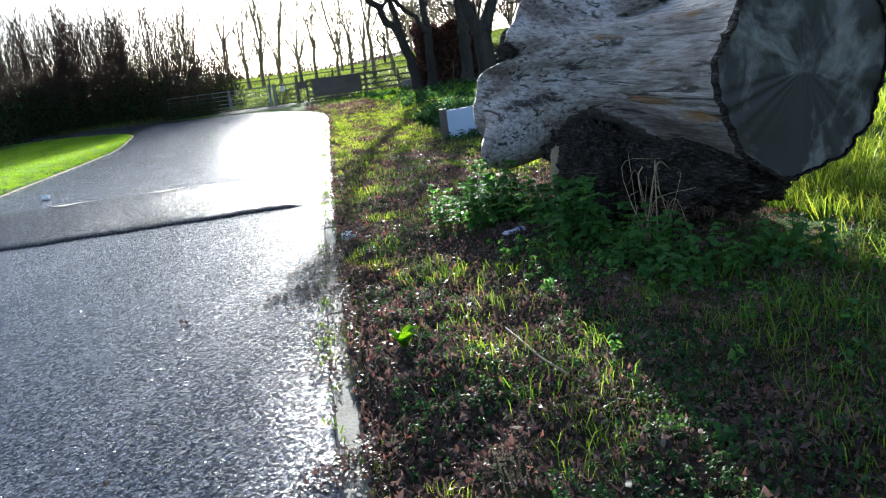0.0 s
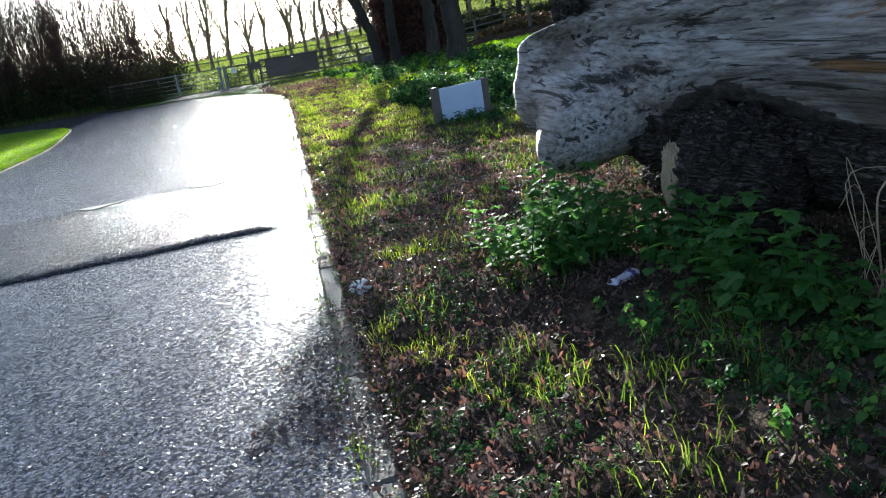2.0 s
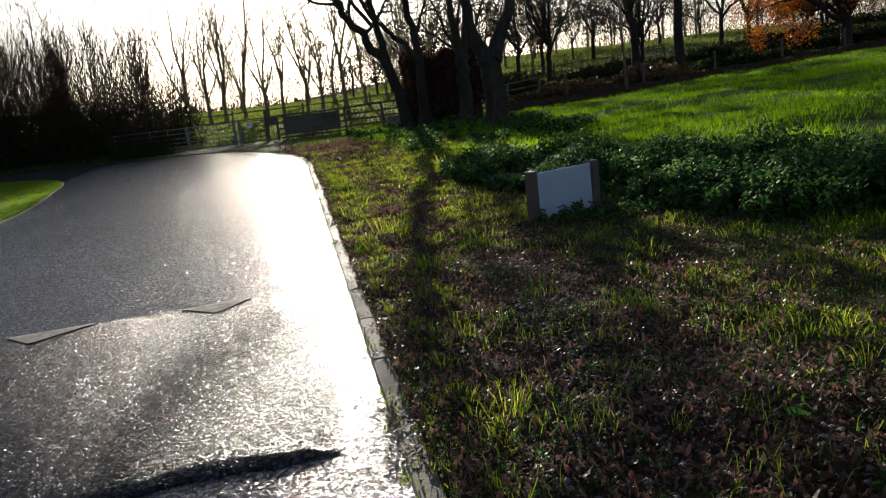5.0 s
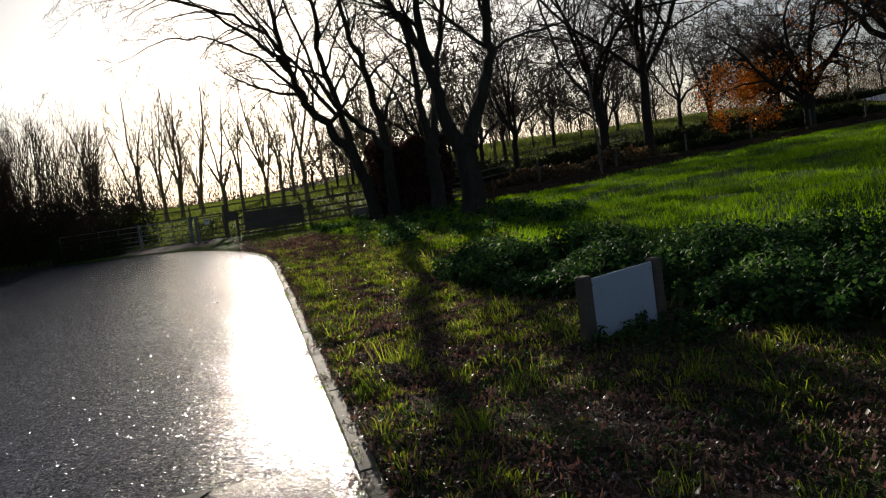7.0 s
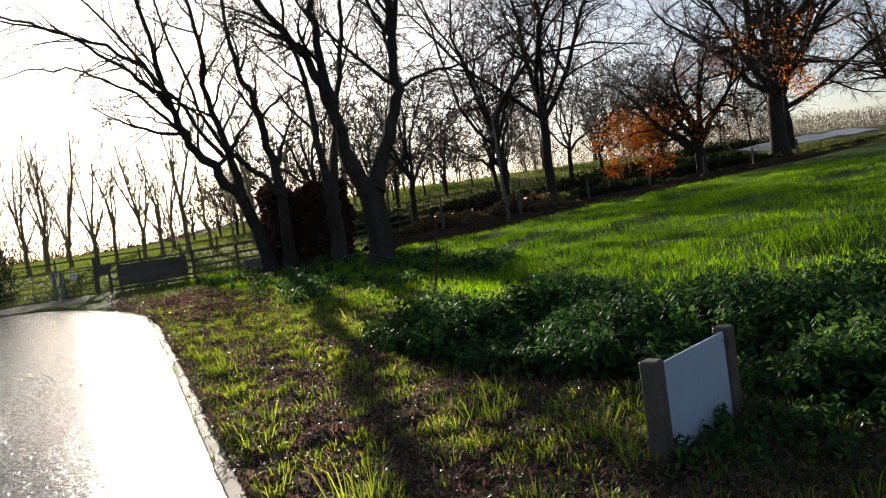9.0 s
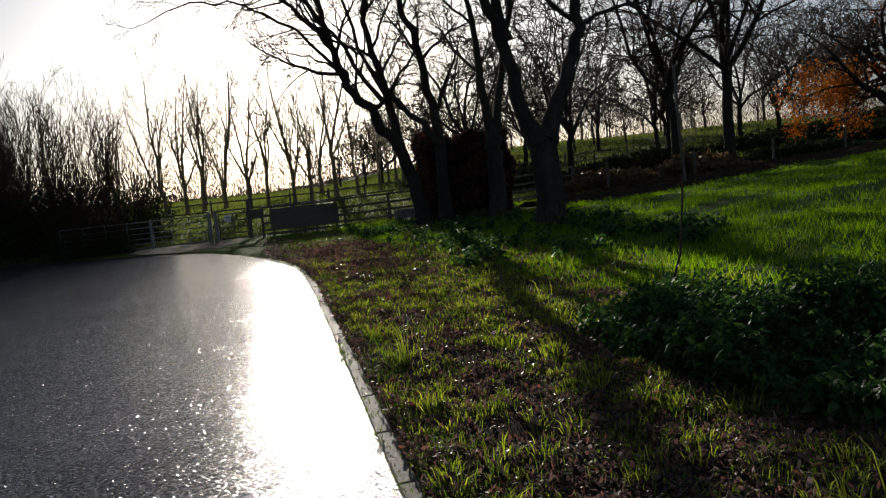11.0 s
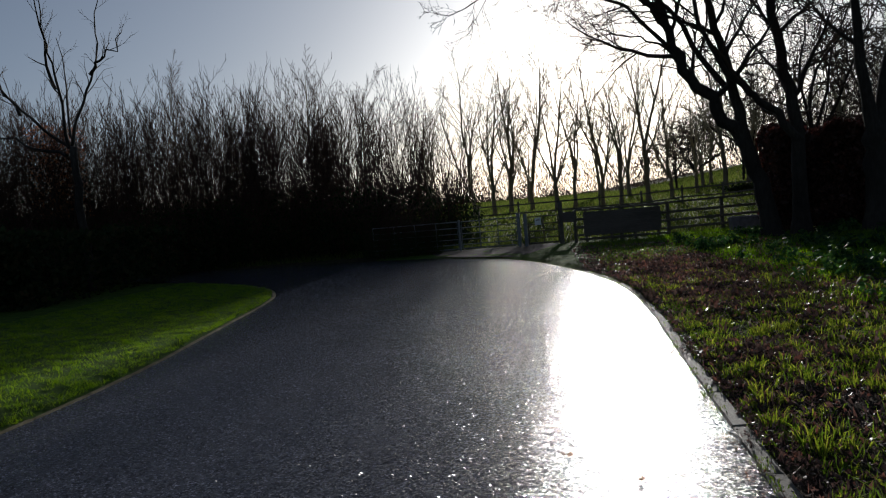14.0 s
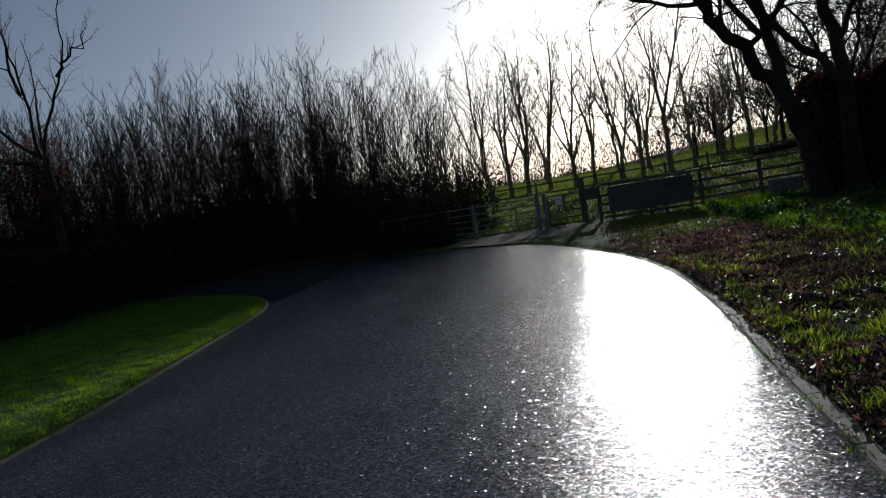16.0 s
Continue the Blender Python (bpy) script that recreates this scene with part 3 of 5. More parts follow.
def kerb(name, edge, lo, hi, width, label):
    """A row of flush concrete edging stones, each a piece."""
    root = thing(name, (0, 0, 0), label, "kerb", kind="structure")
    bm = box((width, 0.905, 0.2), (0, 0, 0), 0.012, 0, 0.002, 3)
    me = bpy.data.meshes.new("kerbstone")
    bm.to_mesh(me)
    bm.free()
    me.materials.append(MAT_KERB if name == "kerb_right" else MAT_EDGING)
    rng = random.Random(5)
    pts = [Vector((x, y, 0)) for x, y in edge if lo <= y <= hi]
    reach = np.concatenate([[0], np.cumsum([(q - p).length for p, q in zip(pts, pts[1:])])])

    def at(s):
        return Vector((float(np.interp(s, reach, [p.x for p in pts])), float(np.interp(s, reach, [p.y for p in pts])), 0))

    for k in range(int(reach[-1] / 0.915)):
        p, q = at(k * 0.915), at((k + 1) * 0.915)
        c, d = (p + q) / 2, (q - p).normalized()
        n = Vector((d.y, -d.x, 0)) * (width / 2 if name == "kerb_right" else -width / 2)
        ob = new("kerbstone", me)
        ob.parent = root
        ob.matrix_basis = pose(c.x + n.x, c.y + n.y, -0.09 + rng.uniform(-0.003, 0.003), rng.uniform(-0.2, 0.2), rng.uniform(-0.6, 0.6), math.degrees(math.atan2(-d.x, d.y)) + rng.uniform(-0.4, 0.4))


kerb("kerb_right", RIGHT_EDGE, -6, 33.5, 0.115, "flush grey concrete kerb edged with moss")
kerb("kerb_left", LEFT_EDGE, -6, 38, 0.07, "thin pale concrete edging along the lawn")


# ---- fence, gates and boards at the end of the road ----
FY = 43.8


def post(parent, x, y, top, size=0.11, name="post", material=None):
    part(name, box((size, size, top + 0.1), (x, y, top / 2 - 0.02), 0.012), material or MAT_POST, parent)


def rail(parent, x0, x1, y0, y1, z0, z1, high=0.09, deep=0.04, name="rail", material=None):
    bm = box((math.hypot(x1 - x0, y1 - y0), deep, high), (0, 0, 0), 0.008)
    m = Matrix.Translation(((x0 + x1) / 2, (y0 + y1) / 2, (z0 + z1) / 2)) @ pose(0, 0, 0, 0, -math.degrees(math.atan2(z1 - z0, math.hypot(x1 - x0, y1 - y0))), math.degrees(math.atan2(y1 - y0, x1 - x0)))
    bm.transform(m)
    part(name, bm, material or MAT_POST, parent)


def pipe(parent, name, pts, r, material, n=8, label=""):
    V, F = [], []
    tube(V, F, [Vector(p) for p in pts], [r] * len(pts), n)
    return mesh_object(name, V, F, material, parent, label, smooth=True)


fence = thing("post_and_rail_fence", (0, 0, 0), "weathered brown wooden post-and-rail fence beside the field", "fence")
XS = [0.98, 2.55, 4.15, 5.95, 7.3, 8.9, 10.6, 12.3, 14.0]
for x in XS:
    post(fence, x, FY, 1.08 + float(height(x, FY)))
for a, b in zip(XS, XS[1:]):
    za, zb = float(height(a, FY)), float(height(b, FY))
    for z in (0.25, 0.52, 0.8):
        rail(fence, a, b, FY - 0.06, FY - 0.06, z + za, z + zb, 0.085)
    rail(fence, a, b, FY, FY, 1.13 + za, 1.13 + zb, 0.07, 0.11, "top_rail")

board = thing("notice_board", (0, 0, 0), "broad dark wooden notice board on short posts before the fence", "notice board")
for x in (1.35, 2.2, 3.0, 3.78):
    post(board, x, FY - 0.12, 1.08, 0.09)
for k in range(6):
    part("plank", box((2.62, 0.035, 0.1365), (2.57, FY - 0.2, 0.32 + 0.137 * k), 0.002), MAT_BOARD, board)
part("cap", box((2.72, 0.12, 0.04), (2.57, FY - 0.17, 1.13), 0.008), MAT_POST, board)
part("foot_rail", box((3.0, 0.05, 0.08), (2.6, FY - 0.19, 0.14), 0.008), MAT_POST, board)

tall = thing("gate_post", (0.5, FY, 0), "tall dark timber gate post", "gate post")
part("shaft", box((0.15, 0.15, 1.5), (0, 0, 0.72), 0.02), MAT_POST, tall)
part("cap", box((0.17, 0.17, 0.03), (0, 0, 1.48), 0.01), MAT_POST, tall)
small = thing("small_sign", (0.78, FY - 0.1, 0), "small dark wooden sign board on the fence", "sign")
part("panel", box((0.42, 0.03, 0.36), (0, 0, 0.94), 0.006), MAT_BOARD, small)
part("stake", box((0.06, 0.05, 1.1), (0.2, 0.04, 0.55), 0.006), MAT_POST, small)

for x, h in ((-0.98, 1.2), (-0.74, 1.16)):
    gp = thing("steel_gate_post", (x, FY, 0), "galvanised grey gate post with a rounded cap", "gate post", "pair of steel posts")
    shaft = part("shaft", box((0.13, 0.13, h), (0, 0, h / 2), 0.02), MAT_STEEL, gp)
    part("cap", box((0.15, 0.15, 0.03), (0, 0, h), 0.012), MAT_STEEL, shaft)
    part("latch", box((0.05, 0.04, 0.14), (0.0, -0.08, 0.85), 0.008), MAT_STEEL, shaft)


def gate(name, x0, x1, high, bars, uprights, material, r, label):
    g = thing(name, (0, 0, 0), label, "gate")
    pipe(g, "frame", [(x0, FY, 0.12), (x0, FY, high), (x1, FY, high), (x1, FY, 0.12), (x0, FY, 0.12)], r, material)
    for k in range(1, bars):
        z = 0.12 + (high - 0.12) * (k / bars) ** 1.15
        pipe(g, "bar", [(x0, FY, z), (x1, FY, z)], r * 0.75, material, 6)
    for k in range(1, uprights + 1):
        x = x0 + (x1 - x0) * k / (uprights + 1)
        pipe(g, "upright", [(x, FY + 0.01, 0.12), (x, FY + 0.01, high)], r * 0.75, material, 6)
    return g


gate("field_gate", -3.0, -1.08, 1.08, 5, 2, MAT_STEEL, 0.022, "closed galvanised tubular field gate")
gate("field_gate", -6.2, -3.15, 1.08, 5, 3, MAT_STEEL, 0.022, "galvanised tubular field gate half hidden by shrubs")
kiss = gate("foot_gate", -0.64, 0.4, 1.05, 4, 1, MAT_POST, 0.03, "narrow wooden foot gate with a white notice")
note = part("notice", box((0.22, 0.012, 0.26), (-0.3, FY - 0.05, 0.88), 0.003), MAT_PAPER, kiss, "small white paper notice")
part("notice_text", box((0.14, 0.004, 0.03), (-0.3, FY - 0.06, 0.92), 0), MAT_BOARD, note, "dark unreadable bar of print")
st = thing("steel_gate_post", (-3.08, FY, 0), "thin galvanised gate post", "gate post")
part("shaft", box((0.08, 0.08, 1.15), (0, 0, 0.57), 0.012), MAT_STEEL, st)
blk = thing("stone_block", (6.5, 43.2, 0.04), "low grey stone block beside the fence", "stone block")
part("block", box((0.9, 0.45, 0.5), (0, 0, 0.24), 0.04, 4, 0.02, 2), MAT_STONE, blk)

# a second fence crosses the field
far_fence = thing("field_fence", (0, 0, 0), "distant wooden stock fence crossing the field", "fence")
prev = None
for k in range(26):
    x, y = -30 + k * 2.6, 66 + 0.12 * k + 0.3 * math.sin(k * 2.1)
    z = float(height(x, y))
    part("post", box((0.12, 0.12, 1.25), (x, y, z + 0.58), 0.012), MAT_POST, far_fence)
    if prev:
        for h in (0.45, 1.0):
            rail(far_fence, prev[0], x, prev[1], y, prev[2] + h, z + h, 0.09)
    prev = (x, y, z)


# ---- the log ----
def fallen_log():
    """A short thick trunk lying on its root flare, sawn end towards the walk."""
    root = thing("fallen_log", (0, 0, 0), "huge grey weathered log with a sawn end, lying in nettles", "log")
    n, rings = 132, 120
    V, F = [], []
    for j in range(rings + 1):
        s = j / rings
        cx = 2.92 - 0.05 * s - 0.36 * s * s
        flare = 0.1 * (1 - s) ** 3 + 0.26 * max(0, (s - 0.35) / 0.65) ** 1.4
        r0 = 0.5 + flare
        cz = 1.09 - 0.02 * s + 0.05 * s * s
        end = max(0.0, (s - 0.93) / 0.07)
        for k in range(n):
            a = k * math.tau / n
            upper = min(max((math.sin(a - 0.25) - 0.28) / 0.3, 0), 1)
            y = 4.2 + (3.75 - 0.6 * upper * upper * (3 - 2 * upper) + 0.1 * noise.noise(Vector((a * 3, 0, 7))) * upper) * s
            q = Vector((math.cos(a) * 1.6, math.sin(a) * 1.6, y * 0.55))
            r = r0 * (1 + 0.10 * noise.noise(q * 0.9) + 0.05 * noise.noise(q * 2.3))
            r += 0.018 * noise.noise(Vector((math.cos(a) * 9, math.sin(a) * 9, y * 0.9))) + 0.012 * noise.noise(Vector((math.cos(a) * 22, math.sin(a) * 22, y * 1.6)))
            # root lobe low on the near side, ridge along the top
            r += 0.2 * math.exp(-((a - 3.75) / 0.5) ** 2) * max(0, (s - 0.5) / 0.5) ** 1.1
            r += 0.5 * math.exp(-((a - 3.72) / 0.32) ** 2) * math.exp(-((s - 0.75) / 0.11) ** 2)
            r += 0.16 * math.exp(-((a - 1.9) / 0.35) ** 2) * max(0, (s - 0.6) / 0.4)
            r -= 0.10 * math.exp(-((a - 2.75) / 0.14) ** 2) * max(0, (s - 0.66) / 0.34)
            r -= 0.05 * math.exp(-((a - 1.35) / 0.2) ** 2) * math.sin(min(max((s - 0.35) / 0.4, 0), 1) * math.pi)
            r *= 1 - 0.28 * end ** 2
            yy = y + 0.12 * noise.noise(q * 1.7 + Vector((3, 1, 2))) * s + (0.02 * noise.noise(q * 5) if j == 0 else 0)
            V.append((cx + r * math.cos(a), yy + 0.10 * math.cos(a) * (1 - s), cz + r * math.sin(a)))
    for j in range(rings):
        for k in range(n):
            a, b = j * n + k, j * n + (k + 1) % n
            F.append((a, a + n, b + n, b))
    V.append((2.45, 7.75, 1.0))
    for k in range(n):
        F.append((rings * n + k, len(V) - 1, rings * n + (k + 1) % n))
    trunk = mesh_object("trunk", V, F, MAT_LOG, root, smooth=True)
    # where the skin is rotten, rusty or still barked
    S = np.append(np.repeat(np.arange(rings + 1) / rings, n), 1.0)
    A = np.append(np.tile(np.arange(n) * math.tau / n, rings + 1), 0.0)

    def spot(s, a, ls, la):
        return np.exp(-((S - s) / ls) ** 2 - ((A - a) / la) ** 2)

    rim = np.interp(S, [0.0, 0.15, 0.2, 0.35, 0.5, 0.58, 0.66, 0.72, 0.82, 1.0], [4.6, 4.35, 4.1, 3.8, 3.5, 3.62, 3.95, 4.25, 4.7, 4.9])
    fields = {
        "rot": 0.36 * spot(0.68, 3.36, 0.15, 0.09) + 0.36 * spot(0.88, 3.5, 0.06, 0.05) + 0.32 * spot(0.6, 2.95, 0.2, 0.05) + 0.5 * spot(0.62, 1.5, 0.12, 0.3) + 0.45 * spot(0.93, 2.72, 0.08, 0.12),
        "rust": 0.42 * spot(0.24, 3.36, 0.13, 0.06) + 0.42 * spot(0.08, 3.5, 0.08, 0.07) + 0.4 * spot(0.5, 2.55, 0.16, 0.045) + 0.4 * spot(0.2, 2.35, 0.18, 0.05) + 0.33 * spot(0.5, 2.2, 0.2, 0.045),
        "bark": np.clip((A - rim) * 2.2, -0.5, 0.6) + 0.3 * (A > rim),
    }
    for key, value in fields.items():
        trunk.data.attributes.new(key, "FLOAT", "POINT").data.foreach_set("value", value.astype(np.float32))
    # sawn face, a little sunk behind the rim
    W, G = [], []
    for q in range(13):
        f = q / 12
        for k in range(n):
            x, y, z = V[k]
            c = Vector((2.92, 4.2, 1.09))
            p = c.lerp(Vector((x, y, z)), f * 0.995)
            p.y += 0.012 * (1 - f) + 0.01 * noise.noise(p * 5)
            W.append((p.x, p.y, p.z))
    for q in range(12):
        for k in range(n):
            a, b = q * n + k, q * n + (k + 1) % n
            G.append((a, a + n, b + n, b))
    face = mesh_object("sawn_face", [(x - 2.92, y - 4.2, z - 1.09) for x, y, z in W], G, MAT_CUT, root, "dark stained sawn face", smooth=True)
    face.matrix_basis = Matrix.Translation((2.92, 4.2, 1.09))
    # rim of bark round the sawn face
    R, RF = [], []
    for k in range(n):
        x, y, z = V[k]
        d = Vector((x - 2.92, 0, z - 1.09)).normalized()
        t = 0.012 + 0.03 * abs(noise.noise(Vector((k * 0.45, 0, 4))))
        for off, yo in ((0, -0.02), (t, -0.012), (t, 0.022 + t), (0, 0.035 + 2 * t)):
            R.append((x + d.x * off, y + yo + 0.015 * noise.noise(Vector((k * 0.7, 1, 1))), z + d.z * off))
    for k in range(n):
        j = (k + 1) % n
        for e in range(3):
            RF.append((k * 4 + e, k * 4 + e + 1, j * 4 + e + 1, j * 4 + e))
    mesh_object("bark_rim", R, RF, MAT_LOGBARK, root, "ragged dark bark rim")
    # rotten bark hanging on the underside and the buttress that meets the ground
    def lump(name, centre, size, seed, material, label):
        bm = bmesh.new()
        bmesh.ops.create_icosphere(bm, subdivisions=6, radius=1)
        for v in bm.verts:
            d = v.co.copy()
            ridges = 0.16 * noise.noise(Vector((d.x * 7, d.y * 7, d.z * 2 + seed))) + 0.09 * noise.noise(Vector((d.x * 14, d.y * 8, d.z * 16)) + Vector((seed, 0, 0))) - 0.07 * abs(noise.noise(Vector((d.x * 17, d.y * 8, d.z * 20)) + Vector((seed, 2, 0)))) + 0.03 * noise.noise(d * 45)
            v.co = Vector((d.x * size[0], d.y * size[1], d.z * size[2])) * (1 + 0.22 * noise.noise(d * 1.7 + Vector((0, seed, 0))) + ridges) + Vector(centre)
        part(name, bm, material, root, label, smooth=True)
    lump("buttress", (2.28, 5.9, 0.36), (0.3, 0.4, 0.42), 3, MAT_LOGBARK, "black rotting bark buttress")
    # Underside bark with bulk added to fill the dark shaded gap below the log.
    lump("gap_fill_bark", (2.72, 4.95, 0.48), (0.4, 0.72, 0.27), 8, MAT_LOGBARK, "dark bark on the underside, filling the shaded gap")
    lump("gap_fill_bark", (2.7, 5.55, 0.5), (0.34, 0.6, 0.3), 9, MAT_LOGBARK, "dark bark on the underside, filling the shaded gap")
    lump("rotten_bark", (2.42, 6.65, 0.56), (0.36, 0.72, 0.24), 11, MAT_LOGBARK, "dark rotting bark under the root flare")
    lump("far_prop", (3.0, 7.2, 0.2), (0.45, 0.6, 0.4), 17, MAT_LOGBARK, "buried dark root mass")
    lump("pale_split", (2.0, 6.05, 0.42), (0.05, 0.09, 0.2), 21, MAT_DRY, "pale torn wood")
    lump("torn_burr", (2.08, 7.25, 1.36), (0.13, 0.24, 0.24), 31, MAT_LOGBARK, "dark jagged torn bark burr")
    lump("top_knob", (2.75, 5.9, 1.6), (0.2, 0.42, 0.1), 25, MAT_LOG, "raised burr on the top")


fallen_log()

# ---- low blank sign ----
sg = thing("low_sign", (0, 0, 0), "low blank pale blue-white sign board between dark wooden posts", "sign")
A, B = Vector((2.54, 13.40, 0)), Vector((3.28, 13.71, 0))
yaw = math.degrees(math.atan2(B.y - A.y, B.x - A.x))
mid = (A + B) / 2
panel = part("panel", box((0.8, 0.018, 0.52), (mid.x, mid.y, 0.28), 0.004, yaw), MAT_PANEL, sg, "blank pale panel")
for p, h in ((A, 0.55), (B, 0.54)):
    q = p + (p - mid).normalized() * 0.055
    part("post", box((0.1, 0.1, h + 0.2), (q.x, q.y + 0.02, h / 2 - 0.08), 0.01, yaw), MAT_BOARD, sg)
for p in (A, B):
    for z in (0.08, 0.49):
        q = p.lerp(mid, 0.06)
        part("screw", box((0.012, 0.012, 0.012), (q.x, q.y - 0.012, z), 0.003, yaw), MAT_STEEL, panel)


# ---- big trees ----
def leaning_tree():
    t = Tree(11, (12, 14, 8, 3), 0.5, 42, 0.15, 0.03, fine=0.0075, droop=0.07)
    y = 39
    t.stem([(6.25, y, -0.1), (5.98, y, 1.6), (5.52, y, 2.85), (4.65, y - 0.1, 4.05), (3.9, y - 0.2, 5.25), (3.5, y - 0.3, 6.6), (3.3, y - 0.3, 8.1), (2.9, y - 0.5, 10.4), (2.5, y - 0.6, 13)], 0.28, 0.03, start=0.35, length=7)
    t.stem([(5.6, y, 2.7), (5.34, y, 4.6), (4.97, y, 6.5), (4.87, y, 8.55), (4.68, y, 11), (4.5, y, 14)], 0.17, 0.03, 0, start=0.2, length=7)
    t.stem([(3.95, y - 0.2, 5.15), (3.2, y - 0.5, 6.1), (2.0, y - 0.8, 7.0), (0.5, y - 1, 7.5), (-1.0, y - 1, 7.45), (-2.3, y - 1, 6.9)], 0.07, 0.012, 1, start=0.3, length=3)
    t.stem([(3.6, y - 0.3, 6.2), (2.8, y - 0.7, 7.1), (1.2, y - 1.2, 8.2), (-0.8, y - 1.4, 8.9), (-2.8, y - 1.5, 9.1)], 0.09, 0.014, 1, start=0.15, length=5)
    t.stem([(5.3, y + 0.1, 4.3), (4.0, y - 0.2, 6.0), (2.6, y - 0.4, 8.2), (1.0, y - 0.6, 10.2), (-1.0, y - 0.8, 11.4)], 0.09, 0.014, 1, start=0.15, length=5)
    t.stem([(3.9, y - 0.2, 5.3), (2.8, y - 0.4, 5.9), (1.6, y - 0.5, 6.2)], 0.045, 0.01, 1, start=0.3, length=2.5)
    t.stem([(3.45, y - 0.3, 6.9), (2.2, y - 1.0, 8.0), (0.2, y - 1.6, 8.6), (-2.0, y - 1.6, 9.4), (-4.2, y - 1.4, 9.5)], 0.08, 0.012, 1, start=0.1, length=5)
    t.finish("leaning_tree", (0, 0, 0), "bare grey-barked tree leaning over the verge in two stems", group="trees by the fence")


def twin_tree():
    t = Tree(12, (11, 11, 7, 2), 0.5, 38, 0.14, 0.03, fine=0.0075, droop=0.05)
    y = 38.6
    t.stem([(6.9, y, -0.1), (6.9, y, 2.3), (6.72, y, 4.1), (6.42, y, 6.05), (5.92, y, 7.8), (5.76, y, 10), (5.5, y, 14)], 0.24, 0.03, start=0.3, length=7)
    t.stem([(6.85, y, 2.7), (6.2, y - 0.1, 3.6), (5.4, y - 0.2, 4.3), (4.4, y - 0.4, 6.0), (3.6, y - 0.8, 9), (3.2, y - 0.8, 11.5)], 0.13, 0.02, 1, start=0.25, length=5)
    t.finish("leaning_tree", (0, 0, 0), "bare tree with a slender curved trunk by the hedge block", group="trees by the fence")


def forked_tree():
    t = Tree(13, (10, 10, 7, 2), 0.5, 38, 0.14, 0.03, fine=0.0075, droop=0.05)
    y = 37.2
    t.stem([(8.3, y, -0.1), (8.36, y, 1.5), (8.38, y, 2.8)], 0.31, 0.26, start=0.95)
    t.stem([(8.36, y, 2.6), (8.07, y, 4.4), (8.04, y, 6.45), (7.6, y, 8.2), (7.4, y, 12)], 0.18, 0.03, length=6)
    t.stem([(8.4, y, 2.7), (8.92, y, 5.3), (9.49, y, 7.9), (9.84, y, 10.4), (10.0, y, 13)], 0.15, 0.03, length=6)
    t.finish("forked_tree", (0, 0, 0), "bare forked tree behind the largest trunk", group="trees by the fence")


def great_tree():
    t = Tree(14, (11, 10, 7, 2), 0.5, 42, 0.14, 0.025, fine=0.0075, droop=0.05)
    y = 32
    t.stem([(7.98, y, -0.1), (7.98, y, 1.2), (7.93, y, 2.5)], 0.4, 0.36, start=0.97)
    t.stem([(7.8, y, 2.3), (7.36, y, 3.3), (7.06, y, 4.8), (6.62, y - 0.1, 6.0), (5.65, y - 0.3, 7.2), (4.8, y - 0.5, 8.5), (3.9, y - 0.6, 10.4)], 0.25, 0.03, start=0.45, length=6)
    t.stem([(7.08, y, 4.9), (6.94, y + 0.1, 6.7), (7.12, y + 0.2, 8.8), (7.0, y + 0.2, 12.5)], 0.17, 0.03, start=0.2, length=6)
    t.stem([(8.02, y, 2.3), (8.55, y, 3.5), (9.1, y, 4.8), (9.2, y, 6.35), (9.15, y - 0.1, 7.8), (8.85, y - 0.2, 9.6), (8.7, y, 12.5)], 0.26, 0.03, start=0.35, length=6)
    t.stem([(9.18, y, 6.3), (9.63, y + 0.1, 7.9), (10.1, y + 0.2, 8.8), (10.6, y + 0.3, 11.5)], 0.12, 0.025, start=0.2, length=5)
    t.stem([(9.2, y, 5.1), (10.36, y + 0.1, 5.6), (11.9, y + 0.2, 5.95), (13.4, y + 0.2, 6.9)], 0.07, 0.015, 1, start=0.2, length=4)
    t.finish("great_tree", (0, 0, 0), "large bare tree forking low into two thick limbs", group="trees by the fence")


leaning_tree(), twin_tree(), forked_tree(), great_tree()

# thin trees in the field
field_kinds = []
for k, (hgt, sd) in enumerate(((12.0, 31), (9.8, 32), (11.0, 33))):
    t = Tree(sd, (0, 12, 8, 3), 0.36, 34, 0.08, 0.04, sides=(6, 5, 4, 3, 3), fine=0.014)
    top = Vector((0.25 * (k - 1), 0, hgt * (0.2 + 0.08 * k)))
    t.stem([(0, 0, -0.1), (0.02, 0, top.z * 0.5), tuple(top)], 0.19, 0.15, 0)
    for j in range(4 + k % 2):
        a, out = j * 1.9 + k, 0.08 + 0.13 * j
        t.grow(top - Vector((0, 0, 0.25 * j)), Vector((math.cos(a) * out, math.sin(a) * out, 1)).normalized(), hgt * (0.78 - 0.07 * j), 0.12 - 0.012 * j, 1, start=0.2)
    field_kinds.append(t)
placed = []
for k, x in enumerate([-5.2, -3.6, -2.2, -0.5, 1.4, 2.9, 5.1, 6.5, 8.6, 10.4, 12.4, 14.5, 16.3, 19.5, 23.0, 27]):
    y = 80 + (k * 37 % 7) - 3
    xx, m = x * (1 + (y - 80) / 68), k % 3
    place = (xx, y, float(height(xx, y)))
    if k < 3:
        placed.append(field_kinds[m].finish("field_tree", place, "slender bare tree standing in the field", group="row of field trees", bark=MAT_PALE_TWIG, twig=MAT_PALE_TWIG))
    else:
        copy_thing(placed[m], pose(*place, 0, 0, k * 77) @ Matrix.Scale(0.85 + 0.3 * (k * 13 % 5) / 5, 4))
